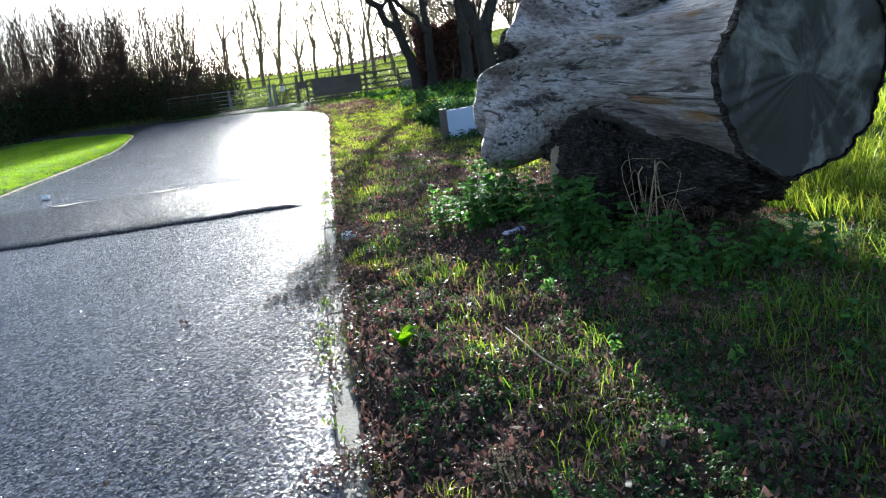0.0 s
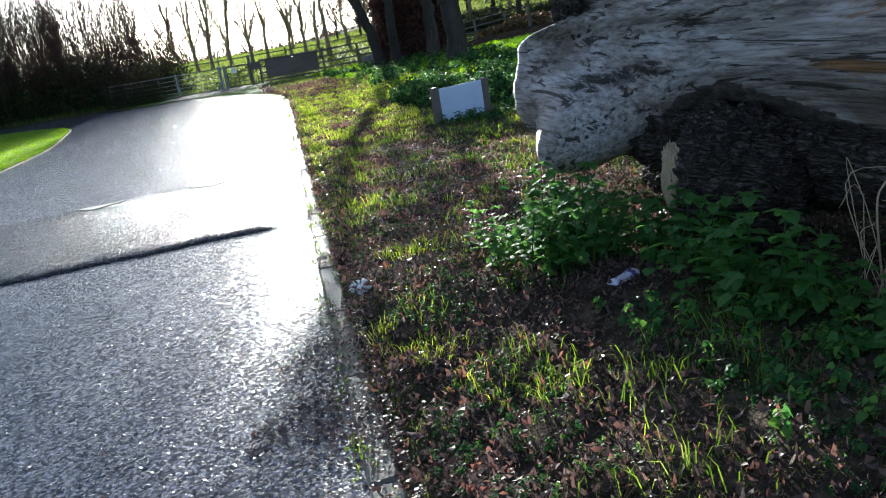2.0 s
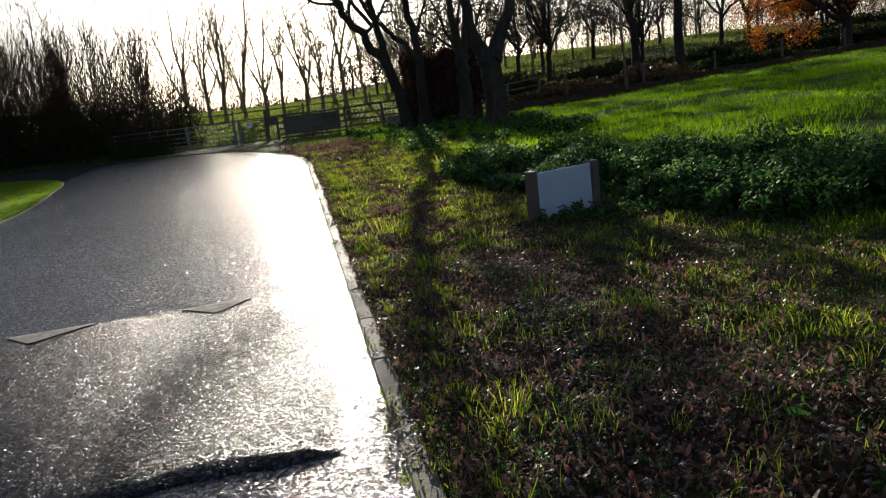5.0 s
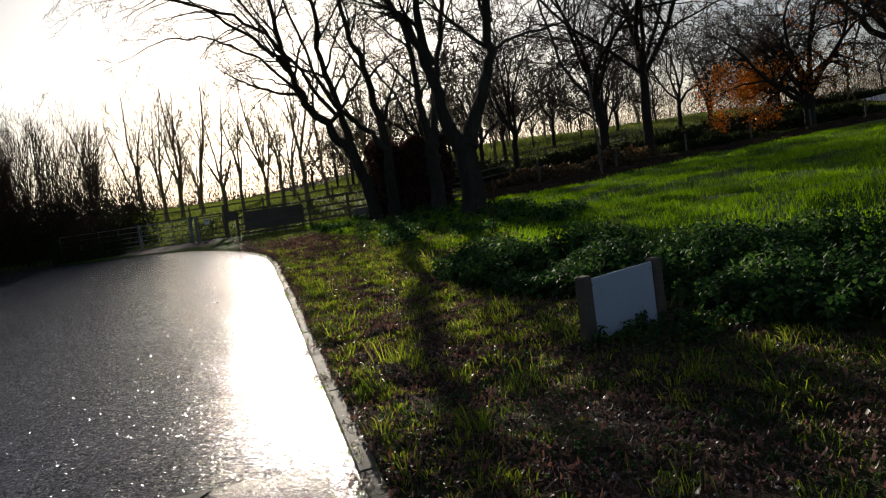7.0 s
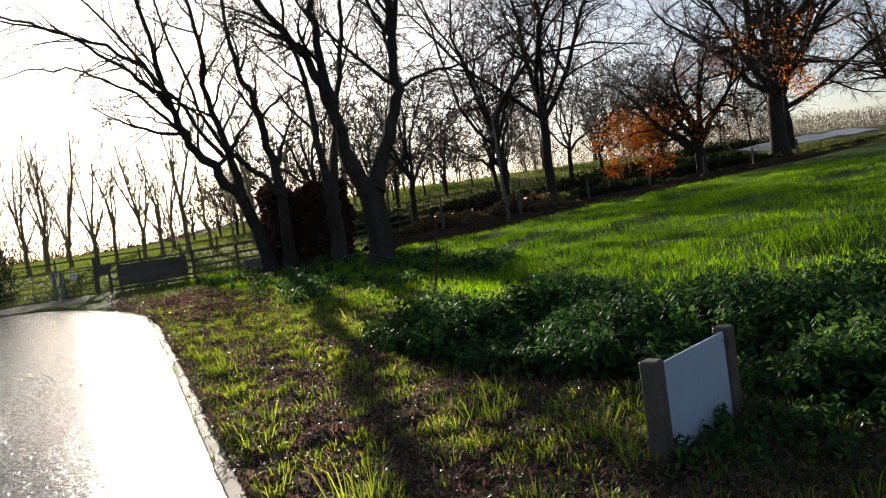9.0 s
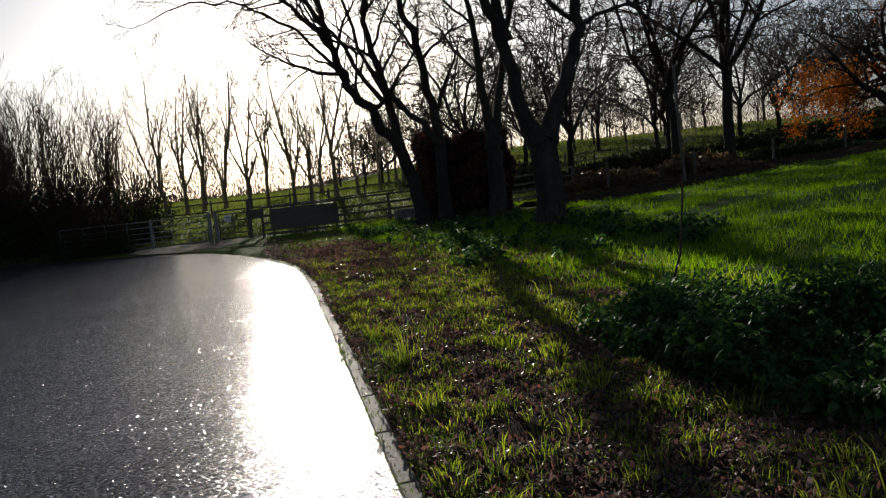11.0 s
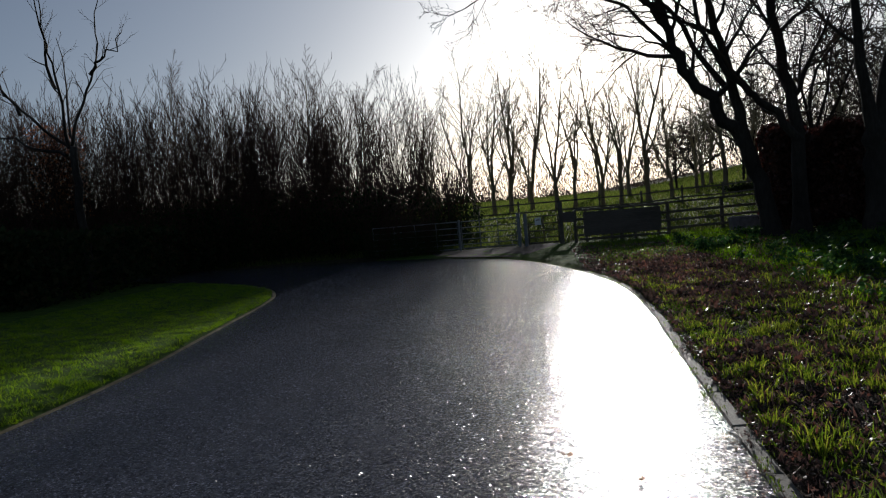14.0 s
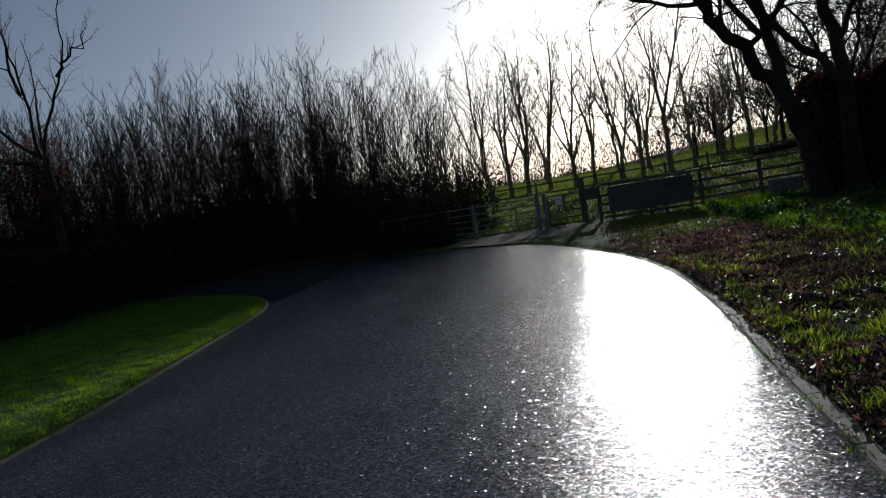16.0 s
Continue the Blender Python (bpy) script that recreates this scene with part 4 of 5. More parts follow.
for k in range(26):
    x, y = -60 + k * 6.1 + 2 * math.sin(k * 3), 112 + (k * 29 % 23)
    copy_thing(placed[k % 3], pose(x, y, float(height(x, y)), 0, 0, k * 51) @ Matrix.Scale(1.0 + 0.4 * (k * 7 % 5) / 5, 4))


# ---- thicket on the far side of the road ----
def shrub(seed, high, stems, leaves, spreadout, shoots=(0, 14, 5), fine=0.009):
    rng = random.Random(seed)
    t = Tree(seed, shoots, 0.3, 28, 0.06, 0.06, sides=(4, 3, 3, 3, 3), fine=fine)
    for _ in range(stems):
        a, q = rng.uniform(0, math.tau), rng.uniform(0.05, 0.8)
        lean = rng.uniform(0.02, spreadout)
        t.grow(Vector((math.cos(a) * q, math.sin(a) * q, -0.1)), Vector((math.cos(a) * lean, math.sin(a) * lean, 1)).normalized(), high * rng.uniform(0.7, 0.98), 0.024, 1, start=0.12)
    V, F = t.lists["foliage"]
    for _ in range(leaves):
        z = min(abs(rng.gauss(0, 0.9)) + 0.05 if rng.random() < 0.5 else rng.uniform(0, 0.37 * high), 0.5 * high)
        a, q = rng.uniform(0, math.tau), 1.5 * math.sqrt(rng.random())
        leaf(V, F, Vector((math.cos(a) * q, math.sin(a) * q, z)), Vector([rng.gauss(0, 1) for _ in range(3)]).normalized(), rng.uniform(0.06, 0.15), rng, 0.8)
    return t


kinds = [shrub(51, 6.2, 26, 3000, 0.34), shrub(52, 6.8, 23, 3000, 0.28), shrub(53, 5.6, 22, 2600, 0.44, (0, 11, 4), 0.007), shrub(54, 6.8, 22, 2800, 0.26), shrub(55, 6.2, 18, 2400, 0.34, (0, 11, 4), 0.007)]
first = {}
rng = random.Random(9)
spots = []
for row, (off, step) in enumerate(((0, 1.4), (2.2, 1.6), (4.4, 1.9))):
    base = curve([Vector(p) for p in ((-2.6, 48.6 + off, 0), (-5.0, 47.6 + off, 0), (-9, 46.6 + off, 0), (-13.5, 45 + off, 0), (-18 - off * 0.5, 42 + off, 0), (-22 - off, 37 + off, 0), (-25 - off, 30, 0), (-27 - off, 20, 0))], 12)
    run = 0
    for a, b in zip(base, base[1:]):
        run += (b - a).length
        if run > step:
            run = 0
            if row < 2 or b.x < -8.5:
                spots.append((b.x + rng.uniform(-0.5, 0.5), b.y + rng.uniform(-0.5, 0.5), row))
spots += [(-5.9, 43.1, 3), (-5.0, 43.0, 3), (-4.2, 43.2, 3)]
for k, (x, y, row) in enumerate(spots):
    m = 2 if x > -4.6 else (rng.choice((2, 4)) if row else rng.choice((0, 1, 4))) if x > -8.5 else rng.choice((0, 1, 3) if row else (0, 1, 4))
    size = (0.6 if x > -3.4 else 0.9 if x > -4.5 else 1.0) * rng.uniform(0.8, 1.14) * (0.4 if row == 3 else 1)
    place = (x, y, float(height(x, y)))
    if m not in first:
        first[m] = kinds[m].finish("thicket_shrub", place, "tall bare many-stemmed shrub over dark undergrowth", "shrub", "roadside thicket", bark=MAT_SHRUB, twig=MAT_SHRUB, foliage=MAT_DARKLEAF)
    else:
        copy_thing(first[m], pose(*place, 0, 0, rng.uniform(0, 360)) @ Matrix.Scale(size, 4))

russet = shrub(58, 6.2, 14, 0, 0.18)
rr = random.Random(8)
for _ in range(2600):
    a, q, z = rr.uniform(0, math.tau), 1.0 * math.sqrt(rr.random()), rr.uniform(2.4, 5.6)
    leaf(*russet.lists["foliage"], Vector((math.cos(a) * q, math.sin(a) * q, z)), Vector([rr.gauss(0, 1) for _ in range(3)]).normalized(), rr.uniform(0.06, 0.12), rr, 0.7)
russet.finish("thicket_shrub", (-17.2, 42.6, 0.03), "slim shrub still holding rusty brown leaves", "shrub", bark=MAT_TWIG, foliage=MAT_RUSSET)
for x, y, hgt, sd in ((-10.6, 52, 8.0, 95), (-8.2, 52.5, 7.4, 96), (-16, 49, 7.8, 97), (-24, 42, 8.0, 98)):
    t = Tree(sd, (16, 9, 6), 0.34, 32, 0.07, 0.04, sides=(6, 4, 3, 3, 3), fine=0.008)
    t.grow(Vector((0, 0, -0.1)), Vector((0.04, 0, 1)).normalized(), hgt, 0.09, 0, start=0.25)
    t.finish("birch_tree", (x, y, float(height(x, y))), "slender bare birch rising behind the thicket", group="birches behind the thicket", bark=MAT_PALE_TWIG)

# russet clipped hedge block beside the trees
def leaf_block(name, x0, x1, y0, y1, high, count, size, material, label, category, seed, twigs=0, wavy=0.15, dome=False):
    rng = random.Random(seed)
    root = thing(name, ((x0 + x1) / 2, (y0 + y1) / 2, float(height((x0 + x1) / 2, (y0 + y1) / 2))), label, category)
    V, F, TV, TF = [], [], [], []
    hx, hy = (x1 - x0) / 2, (y1 - y0) / 2
    for _ in range(count):
        u, v, w = rng.uniform(-1, 1), rng.uniform(-1, 1), rng.random()
        side = rng.random()
        if side < 0.35:
            v = -1 + abs(rng.gauss(0, 0.12))
        elif side < 0.5:
            u = math.copysign(1 - abs(rng.gauss(0, 0.08)), u)
        elif side < 0.75:
            w = 1 - abs(rng.gauss(0, 0.06))
        if dome:
            w *= (1 - 0.75 * u * u) * (1 - 0.6 * v * v) * (0.75 + 0.5 * noise.noise(Vector((u * hx * 0.9, v * hy, seed))))
        bulge = 1 + wavy * noise.noise(Vector((u * 2, v * 2, w * 3 + seed)))
        leaf(V, F, Vector((u * hx * bulge, v * hy * bulge, w * high * bulge)), Vector([rng.gauss(0, 1) for _ in range(3)]).normalized(), size * rng.uniform(0.6, 1.4), rng, 0.75)
    for _ in range(twigs):
        p = Vector((rng.uniform(-hx, hx), rng.uniform(-hy, hy), high * rng.uniform(0.1, 0.95)))
        d = Vector((rng.gauss(0, 0.35), rng.gauss(0, 0.35), 1)).normalized()
        tube(TV, TF, [p, p + d * 0.4, p + d * 0.9 + Vector((rng.gauss(0, 0.1), 0, 0))], [0.012, 0.008, 0.003], 3)
    mesh_object("foliage", V, F, material, root)
    tube(TV, TF, [Vector((0, 0, -0.1)), Vector((0, 0, high * 0.8))], [0.1, 0.03], 6)
    mesh_object("branchwork", TV, TF, MAT_TWIG, root)
    return root


leaf_block("hedge_block", 6.7, 9.7, 39.6, 41.6, 2.8, 34000, 0.13, MAT_BEECH, "square clipped russet beech hedge with loose twigs on top", "hedge", 61, 420, 0.2)
leaf_block("dark_bush", -15.5, -12.2, 33, 41, 1.7, 9000, 0.16, MAT_DARKLEAF, "low dark evergreen bush at the lawn's edge", "bush", 62, 60)
leaf_block("dark_bush", -17.5, -13.5, 24, 33, 1.9, 9000, 0.16, MAT_DARKLEAF, "low dark evergreen hedge shading the lawn", "bush", 63, 60)

# bare tree at the lawn's far side
t = Tree(71, (6, 9, 5), 0.4, 38, 0.1, 0.06, fine=0.006)
t.stem([(-13.3, 37.5, 0), (-13.42, 37.5, 2.0), (-13.57, 37.5, 4.3)], 0.14, 0.1, start=0.95)
for limb in (((-13.57, 37.5, 4.2), (-13.69, 37.4, 5.95), (-13.84, 37.3, 7.25), (-13.8, 37.2, 9.0)),
             ((-13.69, 37.4, 5.9), (-14.17, 37.6, 7.46), (-14.3, 37.7, 9.2)),
             ((-13.57, 37.5, 4.25), (-12.91, 37.6, 5.84), (-12.54, 37.7, 7.05), (-12.5, 37.8, 8.9)),
             ((-12.75, 37.6, 6.3), (-12.2, 37.4, 6.7), (-11.5, 37.3, 7.3)),
             ((-13.67, 37.5, 4.3), (-14.86, 37.3, 5.47), (-15.73, 37.1, 6.9), (-16.1, 37.0, 8.8)),
             ((-14.86, 37.3, 5.4), (-15.63, 37.6, 6.4), (-16.9, 37.8, 8.4)),
             ((-13.62, 37.5, 4.1), (-15.44, 37.6, 4.6), (-17.4, 37.8, 5.4)),
             ((-13.5, 37.5, 3.9), (-14.0, 38.4, 5.6), (-14.6, 39.2, 7.8))):
    t.stem(limb, 0.055, 0.01, 1, start=0.2, length=2.2)
t.finish("lawn_tree", (0, 0, 0), "young bare tree with upswept branches on the lawn")

# ---- trees on the slope ----
def oak(name, place, high, r, seed, label, leaves=0.0, side=None, angle=48, limbs=6, fork=0.26, drop=0.03, kids=(0, 13, 9, 6), fine=0.016):
    """A short trunk that breaks into a fan of crooked limbs."""
    t = Tree(seed, kids, 0.42, angle, 0.2, 0.02, sides=(9, 6, 4, 3, 3), leafiness=leaves, leaf_size=0.165, leaf_side=side, fine=fine, droop=drop)
    rng = t.rng
    top = Vector((rng.uniform(-0.3, 0.3), 0, high * fork))
    t.stem([(0, 0, -0.2), (0.04, 0, high * fork * 0.5), tuple(top)], r, r * 0.75, 0)
    for k in range(limbs):
        a = k * math.tau / limbs + rng.uniform(-0.4, 0.4)
        out = rng.uniform(0.15, 1.2) if k else 0.08
        t.grow(top - Vector((0, 0, rng.uniform(0, 0.3) * high * fork)), Vector((math.cos(a) * out, math.sin(a) * out, 1)).normalized(), high * rng.uniform(0.6, 0.78), r * rng.uniform(0.4, 0.6), 1, start=0.15)
    z = float(height(place[0], place[1]))
    return t.finish(name, (place[0], place[1], z), label, group="trees on the slope")


oak("slope_tree", (22.0, 44.3), 17, 0.27, 81, "tall bare dark tree with drooping fine branches", limbs=6, fork=0.34, drop=0.1)
oak("slope_tree", (20.6, 46.5), 15, 0.24, 82, "tall bare dark tree with drooping fine branches", limbs=6, fork=0.3, drop=0.1)
oak("oak_tree", (33.8, 46.2), 10.5, 0.36, 83, "wide low oak keeping orange leaves on its lower boughs", 0.85, lambda p: p.x < -0.4 and p.z < 4.0, limbs=9, fork=0.2, drop=0.09, angle=56)
oak("oak_tree", (44, 49.5), 20, 0.62, 84, "massive old bare oak with a few orange leaves", 0.5, lambda p: p.z < 8 and p.x < -2, limbs=8)
oak("oak_tree", (50, 54), 17, 0.5, 85, "large bare oak beside the track", limbs=7)
oak("oak_tree", (58, 50), 13, 0.45, 89, "large bare oak on the upper slope", limbs=7)
extra = oak("slope_tree", (18.5, 54), 12, 0.2, 86, "bare tree beyond the bank", limbs=6, kids=(0, 9, 7, 3), fine=0.03)
for k, (x, y) in enumerate([(26.5, 57), (14.5, 60), (31, 66), (37, 60), (41, 70), (22, 70), (48, 66), (55, 74), (62, 66), (28, 80), (70, 72), (36, 86), (18, 84), (46, 90), (60, 92)]):
    copy_thing(extra, pose(x, y, float(height(x, y)), 0, 0, k * 67) @ Matrix.Scale(0.85 + 0.3 * (k * 5 % 7) / 7, 4))
rng = random.Random(45)
for k in range(34):
    x, y = 12 + 90 * rng.random(), 88 + 60 * rng.random()
    copy_thing(extra, pose(x, y, float(height(x, y)), 0, 0, k * 113) @ Matrix.Scale(rng.uniform(0.55, 0.95), 4))
for k in range(7):
    x, y = 14.5 + 4.3 * k, 41.6 + 0.55 * k
    z = float(height(x, y))
    bp = thing("fence_post", (x, y, z), "short weathered stake along the bank", "post", "stakes along the bank")
    part("stake", box((0.1, 0.1, 1.3), (0, 0, 0.5), 0.012, k * 31), MAT_POST, bp)
MAT_POND_STRIP = rough_surface("pale_pond_strip", [(0.3, (0.3, 0.29, 0.28)), (0.7, (0.5, 0.49, 0.48))], 1, 20, 0.4, 0.3, 0.01, spec=0.5)
MAT_BRACKEN = leafy("dry_bracken", [(0.2, (0.06, 0.045, 0.025)), (0.6, (0.13, 0.09, 0.045)), (0.9, (0.16, 0.13, 0.06))], 0.35)
leaf_block("bracken_bank", 12.5, 17.5, 42.3, 44.2, 0.95, 5000, 0.2, MAT_BRACKEN, "brown dead bracken on the bank below the trees", "undergrowth", 64, 60, 0.3, True)
leaf_block("bracken_bank", 17.0, 22.5, 42.8, 44.6, 1.1, 5000, 0.2, MAT_BRACKEN, "brown dead bracken on the bank below the trees", "undergrowth", 65, 60, 0.3, True)
leaf_block("bracken_bank", 24.0, 31.0, 45.2, 47.0, 0.9, 5000, 0.2, MAT_DARKLEAF, "dark bramble tangle under the oak", "undergrowth", 66, 60, 0.3, True)
leaf_block("bracken_bank", 33.0, 43.0, 48.0, 50.0, 1.0, 6000, 0.22, MAT_DARKLEAF, "dark bramble tangle along the ditch", "undergrowth", 67, 60, 0.3, True)
for k, (x0, x1, y0) in enumerate(((11, 19, 52), (19.5, 29, 54), (29, 40, 57), (38, 52, 64), (52, 68, 70), (14, 30, 74))):
    leaf_block("dark_hedge", x0, x1, y0, y0 + 2.2, 1.1, 5200, 0.24, MAT_DARKLEAF, "overgrown dark hedge between the fields", "hedge", 160 + k, 160, 0.3, True)
# Pale strip put in for a sky-bright pond; far edge raised so it shows.
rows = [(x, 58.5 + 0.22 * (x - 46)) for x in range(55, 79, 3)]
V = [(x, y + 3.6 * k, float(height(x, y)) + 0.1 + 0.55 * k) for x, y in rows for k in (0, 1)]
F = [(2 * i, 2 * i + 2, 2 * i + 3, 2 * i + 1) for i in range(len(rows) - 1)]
tagged(mesh_object("track", V, F, MAT_POND_STRIP), "pale raised strip put in for a pond-like bright patch on the upper slope", "track", kind="structure")
MAT_MUD = rough_surface("wet_brown_mud", [(0.3, (0.02, 0.015, 0.011)), (0.55, (0.055, 0.039, 0.028)), (0.75, (0.11, 0.08, 0.056))], 2.5, 18, 1.0, 1.0, 0.05, spec=0.0)
rng = random.Random(46)
V, F = [], []
for i in range(110):
    x = 10 + 0.5 * i
    z = 0.04 * (x - 6) + 0.02 * max(track_y(x) - 46, 0) + 0.13
    for k in range(9):
        rut = 0.06 * math.cos(k * 1.7) + rng.gauss(0, 0.04)
        V.append((x + rng.gauss(0, 0.1), float(track_y(x)) + 0.34 * (k - 4) + rng.gauss(0, 0.12), z + rut - 0.2 * (k in (0, 8)) + 0.015 * k))
F = [(9 * i + e, 9 * i + 9 + e, 9 * i + 10 + e, 9 * i + 1 + e) for i in range(109) for e in range(8)]
tagged(mesh_object("mud_track", V, F, MAT_MUD), "brown muddy track along the foot of the bank", "track", kind="structure")
sap = thing("sapling", (3.65, 19.0, 0.03), "thin bare leaning sapling beside the nettles", "sapling")
pipe(sap, "stem", [(0, 0, -0.05), (0.06, 0, 0.3), (0.2, 0.02, 0.62), (0.26, 0.05, 0.95), (0.3, 0.05, 1.3)], 0.011, MAT_TWIG, 5)
pole = thing("pole", (16.3, 38.9, 0.35), "thin leaning bare wooden pole in the grass", "pole")
pipe(pole, "shaft", [(0, 0, -0.1), (-0.1, 0, 2), (-0.16, 0, 4.5)], 0.055, MAT_POST)


# ---- woods on the skyline ----
def far_woods():
    rng = random.Random(91)
    V, F = [], []
    for k in range(11000):
        x = -420 + 860 * rng.random()
        y = 195 + rng.uniform(0, 60) + 0.15 * abs(x)
        z0 = float(height(x, y))
        hgt = 8.5 + (4 if x > 30 else 0) + 3 * noise.noise(Vector((x * 0.05, y * 0.03, 2))) + 2 * noise.noise(Vector((x * 0.17, y * 0.1, 5)))
        for _ in range(24):
            w = rng.random() ** 1.5
            leaf(V, F, Vector((x + rng.gauss(0, 1.2), y + rng.gauss(0, 1.2), z0 + hgt * w - 0.6)), Vector((rng.gauss(0, 0.4), rng.gauss(0, 0.4), 1)).normalized(), rng.uniform(0.5, 1.6), rng, 0.11)
    tagged(mesh_object("far_woods", V, F, MAT_WOODS), "hazy bare winter woods along the skyline", "woods", kind="stuff")


far_woods()


# ---- grass, leaves, weeds ----
def blades(name, x, y, high, wide, lean, material, label, seed, bent=True):
    """Grass: one tapering, bending blade at each place."""
    r = np.random.RandomState(seed)
    n = len(x)
    z = height(x, y) - 0.01
    a = r.uniform(0, math.tau, n)
    dx, dy = np.cos(a), np.sin(a)
    b = r.uniform(0, math.tau, n)
    out = lean * high * r.uniform(0.2, 1.0, n)
    ox, oy = np.cos(b) * out, np.sin(b) * out
    w = wide * 0.5
    if bent:
        P = np.stack([np.stack([x - dx * w, y - dy * w, z], -1), np.stack([x + dx * w, y + dy * w, z], -1),
                      np.stack([x + ox * 0.35 + dx * w * 0.8, y + oy * 0.35 + dy * w * 0.8, z + high * 0.6], -1),
                      np.stack([x + ox * 0.35 - dx * w * 0.8, y + oy * 0.35 - dy * w * 0.8, z + high * 0.6], -1),
                      np.stack([x + ox, y + oy, z + high * (1 - 0.25 * lean)], -1)], 1)
        F = np.array([[0, 1, 2], [0, 2, 3], [3, 2, 4]])
    else:
        P = np.stack([np.stack([x - dx * w, y - dy * w, z], -1), np.stack([x + dx * w, y + dy * w, z], -1), np.stack([x + ox, y + oy, z + high], -1)], 1)
        F = np.array([[0, 1, 2]])
    tris(name, P, F, material, label, "grass")


def tris(name, P, F, material, label, category):
    n, k = P.shape[0], P.shape[1]
    faces = (np.arange(n)[:, None, None] * k + F[None]).reshape(-1, 3)
    me = bpy.data.meshes.new(name)
    me.vertices.add(n * k)
    me.vertices.foreach_set("co", P.reshape(-1))
    me.loops.add(faces.size)
    me.loops.foreach_set("vertex_index", faces.reshape(-1).astype(np.int32))
    me.polygons.add(len(faces))
    me.polygons.foreach_set("loop_start", np.arange(0, faces.size, 3, dtype=np.int32))
    me.update(calc_edges=True)
    me.materials.append(material)
    tagged(new(name, me), label, category, kind="stuff")


def flat_leaves(name, x, y, size, tilt, material, label, seed, lift=0.01, wide=0.6, z=None):
    """Fallen leaves: ragged six-pointed outlines, curled along two axes."""
    r = np.random.RandomState(seed)
    n = len(x)
    z = (height(x, y) if z is None else z) + lift * r.uniform(0.2, 2, n)
    a, p, q = r.uniform(0, math.tau, n), r.normal(0, tilt, n), r.normal(0, tilt, n)
    u = np.stack([np.cos(a) * np.cos(p), np.sin(a) * np.cos(p), np.sin(p)], -1)
    v = np.stack([-np.sin(a) * np.cos(q), np.cos(a) * np.cos(q), np.sin(q)], -1)
    half = (size * 0.5)[:, None, None]
    out = np.array([(-1, 0), (-0.55, 0.75), (0.15, 0.55), (1, 0.05), (0.3, -0.8), (-0.45, -0.55)])[None] * r.uniform(0.65, 1.25, (n, 6, 1))
    curl = r.normal(0.25, 0.35, (n, 1)) * out[..., 0] ** 2 + r.normal(0.3, 0.4, (n, 1)) * out[..., 1] ** 2
    P = np.stack([x, y, z], -1)[:, None] + half * (u[:, None] * out[..., :1] + v[:, None] * out[..., 1:] * wide)
    P[..., 2] += half[..., 0] * curl
    P[..., 2] = np.maximum(P[..., 2], (z - 0.008)[:, None])
    tris(name, P, np.array([[0, 1, 5], [1, 2, 5], [2, 4, 5], [2, 3, 4]]), material, label, "leaves")


rs = np.random.RandomState(4)


def scatter(n, x0, x1, y0, y1, near=1.0):
    """Places in a rectangle, denser towards y0."""
    return rs.uniform(x0, x1, n), y0 + (y1 - y0) * rs.uniform(0, 1, n) ** near


BED = np.array([(2.75, 18.3), (2.8, 17.2), (3.0, 16.0), (3.3, 14.8), (3.65, 13.7), (3.85, 12.6), (4.0, 11.8), (5.6, 11.0), (7.0, 12.4), (6.8, 14.6), (6.2, 16.1), (5.5, 17.5), (4.5, 18.8), (3.6, 19.3), (2.9, 19.2)])


def log_clear(x, y):
    return (np.hypot(x - 1.5, y - 5.7) > 0.3) & ~((x > 2.3 - 0.12 * (y - 4)) & (x < 3.4) & (y > 4.3) & (y < 8))


# verge grass in tufts
x, y = scatter(300000, -0.1, 5.2, 1.4, 30, 1.3)
off = x - right_x(y)
edge = 1.5 * np.exp(-((off - 0.3) / 0.18) ** 2) * np.clip((y - 5.5) / 2, 0.35, 1)
dens = -0.1 + 0.44 * wob(x, y, 0.5, 21) + 0.25 * wob(x, y, 1.8, 22) + 0.38 * edge + 0.5 * np.clip((off - 0.9) / 1.0, 0, 1) + 0.12 * np.clip((y - 15) / 6, 0, 1) + 0.45 * np.clip((4.3 - y) / 0.8, 0, 1) * np.clip((off - 0.7) / 0.6, 0, 1)
ok = (off > 0.12) & (rs.uniform(0, 1, len(x)) < dens) & log_clear(x, y) & ~inside(x, y, BED)
x, y = x[ok], y[ok]
h = 0.022 + 0.035 * np.clip(wob(x, y, 0.45, 21), 0, 1) + 0.03 * rs.uniform(0, 1, len(x)) ** 2
blades("verge_grass", x, y, h, 0.0036 + 0.0006 * np.clip(y - 3, 0, 12), 1.3, MAT_GRASS, "short tufted green grass on the verge", 31)
# long coarse grass right of the log and tufts by the kerb
x, y = scatter(34000, 1.3, 5.5, 1.6, 6.5)
ok = (rs.uniform(0, 1, len(x)) < 0.25 + 0.5 * wob(x, y, 0.6, 24)) & log_clear(x, y) & (x > 1.35 + 0.3 * (y - 1.6))
blades("long_grass", x[ok], y[ok], 0.08 + 0.17 * rs.uniform(0, 1, ok.sum()) * np.clip((x[ok] - 1) / 1.6, 0.2, 1), 0.006, 1.0, MAT_GRASS, "long coarse green grass beside the log", 32)
cx, cy = np.array([0.62, 0.75, 0.95, 1.1, 0.35, 0.5, 0.33, 0.9, 1.6, 2.1, 1.2, 1.9, 2.3, 1.75, 2.0, 2.6, 3.3, 3.6, 4.0, 1.3, 2.2]), np.array([3.2, 5.25, 5.0, 2.9, 5.6, 8.2, 10.5, 9.0, 10.8, 12.2, 13.6, 15, 15.4, 17, 13.1, 13.0, 12.6, 12.1, 11.0, 16.3, 14.3])
cx, cy = np.concatenate([cx, rs.uniform(0.4, 3.5, 170)]), np.concatenate([cy, 2 + 20 * rs.uniform(0, 1, 170) ** 1.1])
k = rs.randint(0, len(cx), 6500)
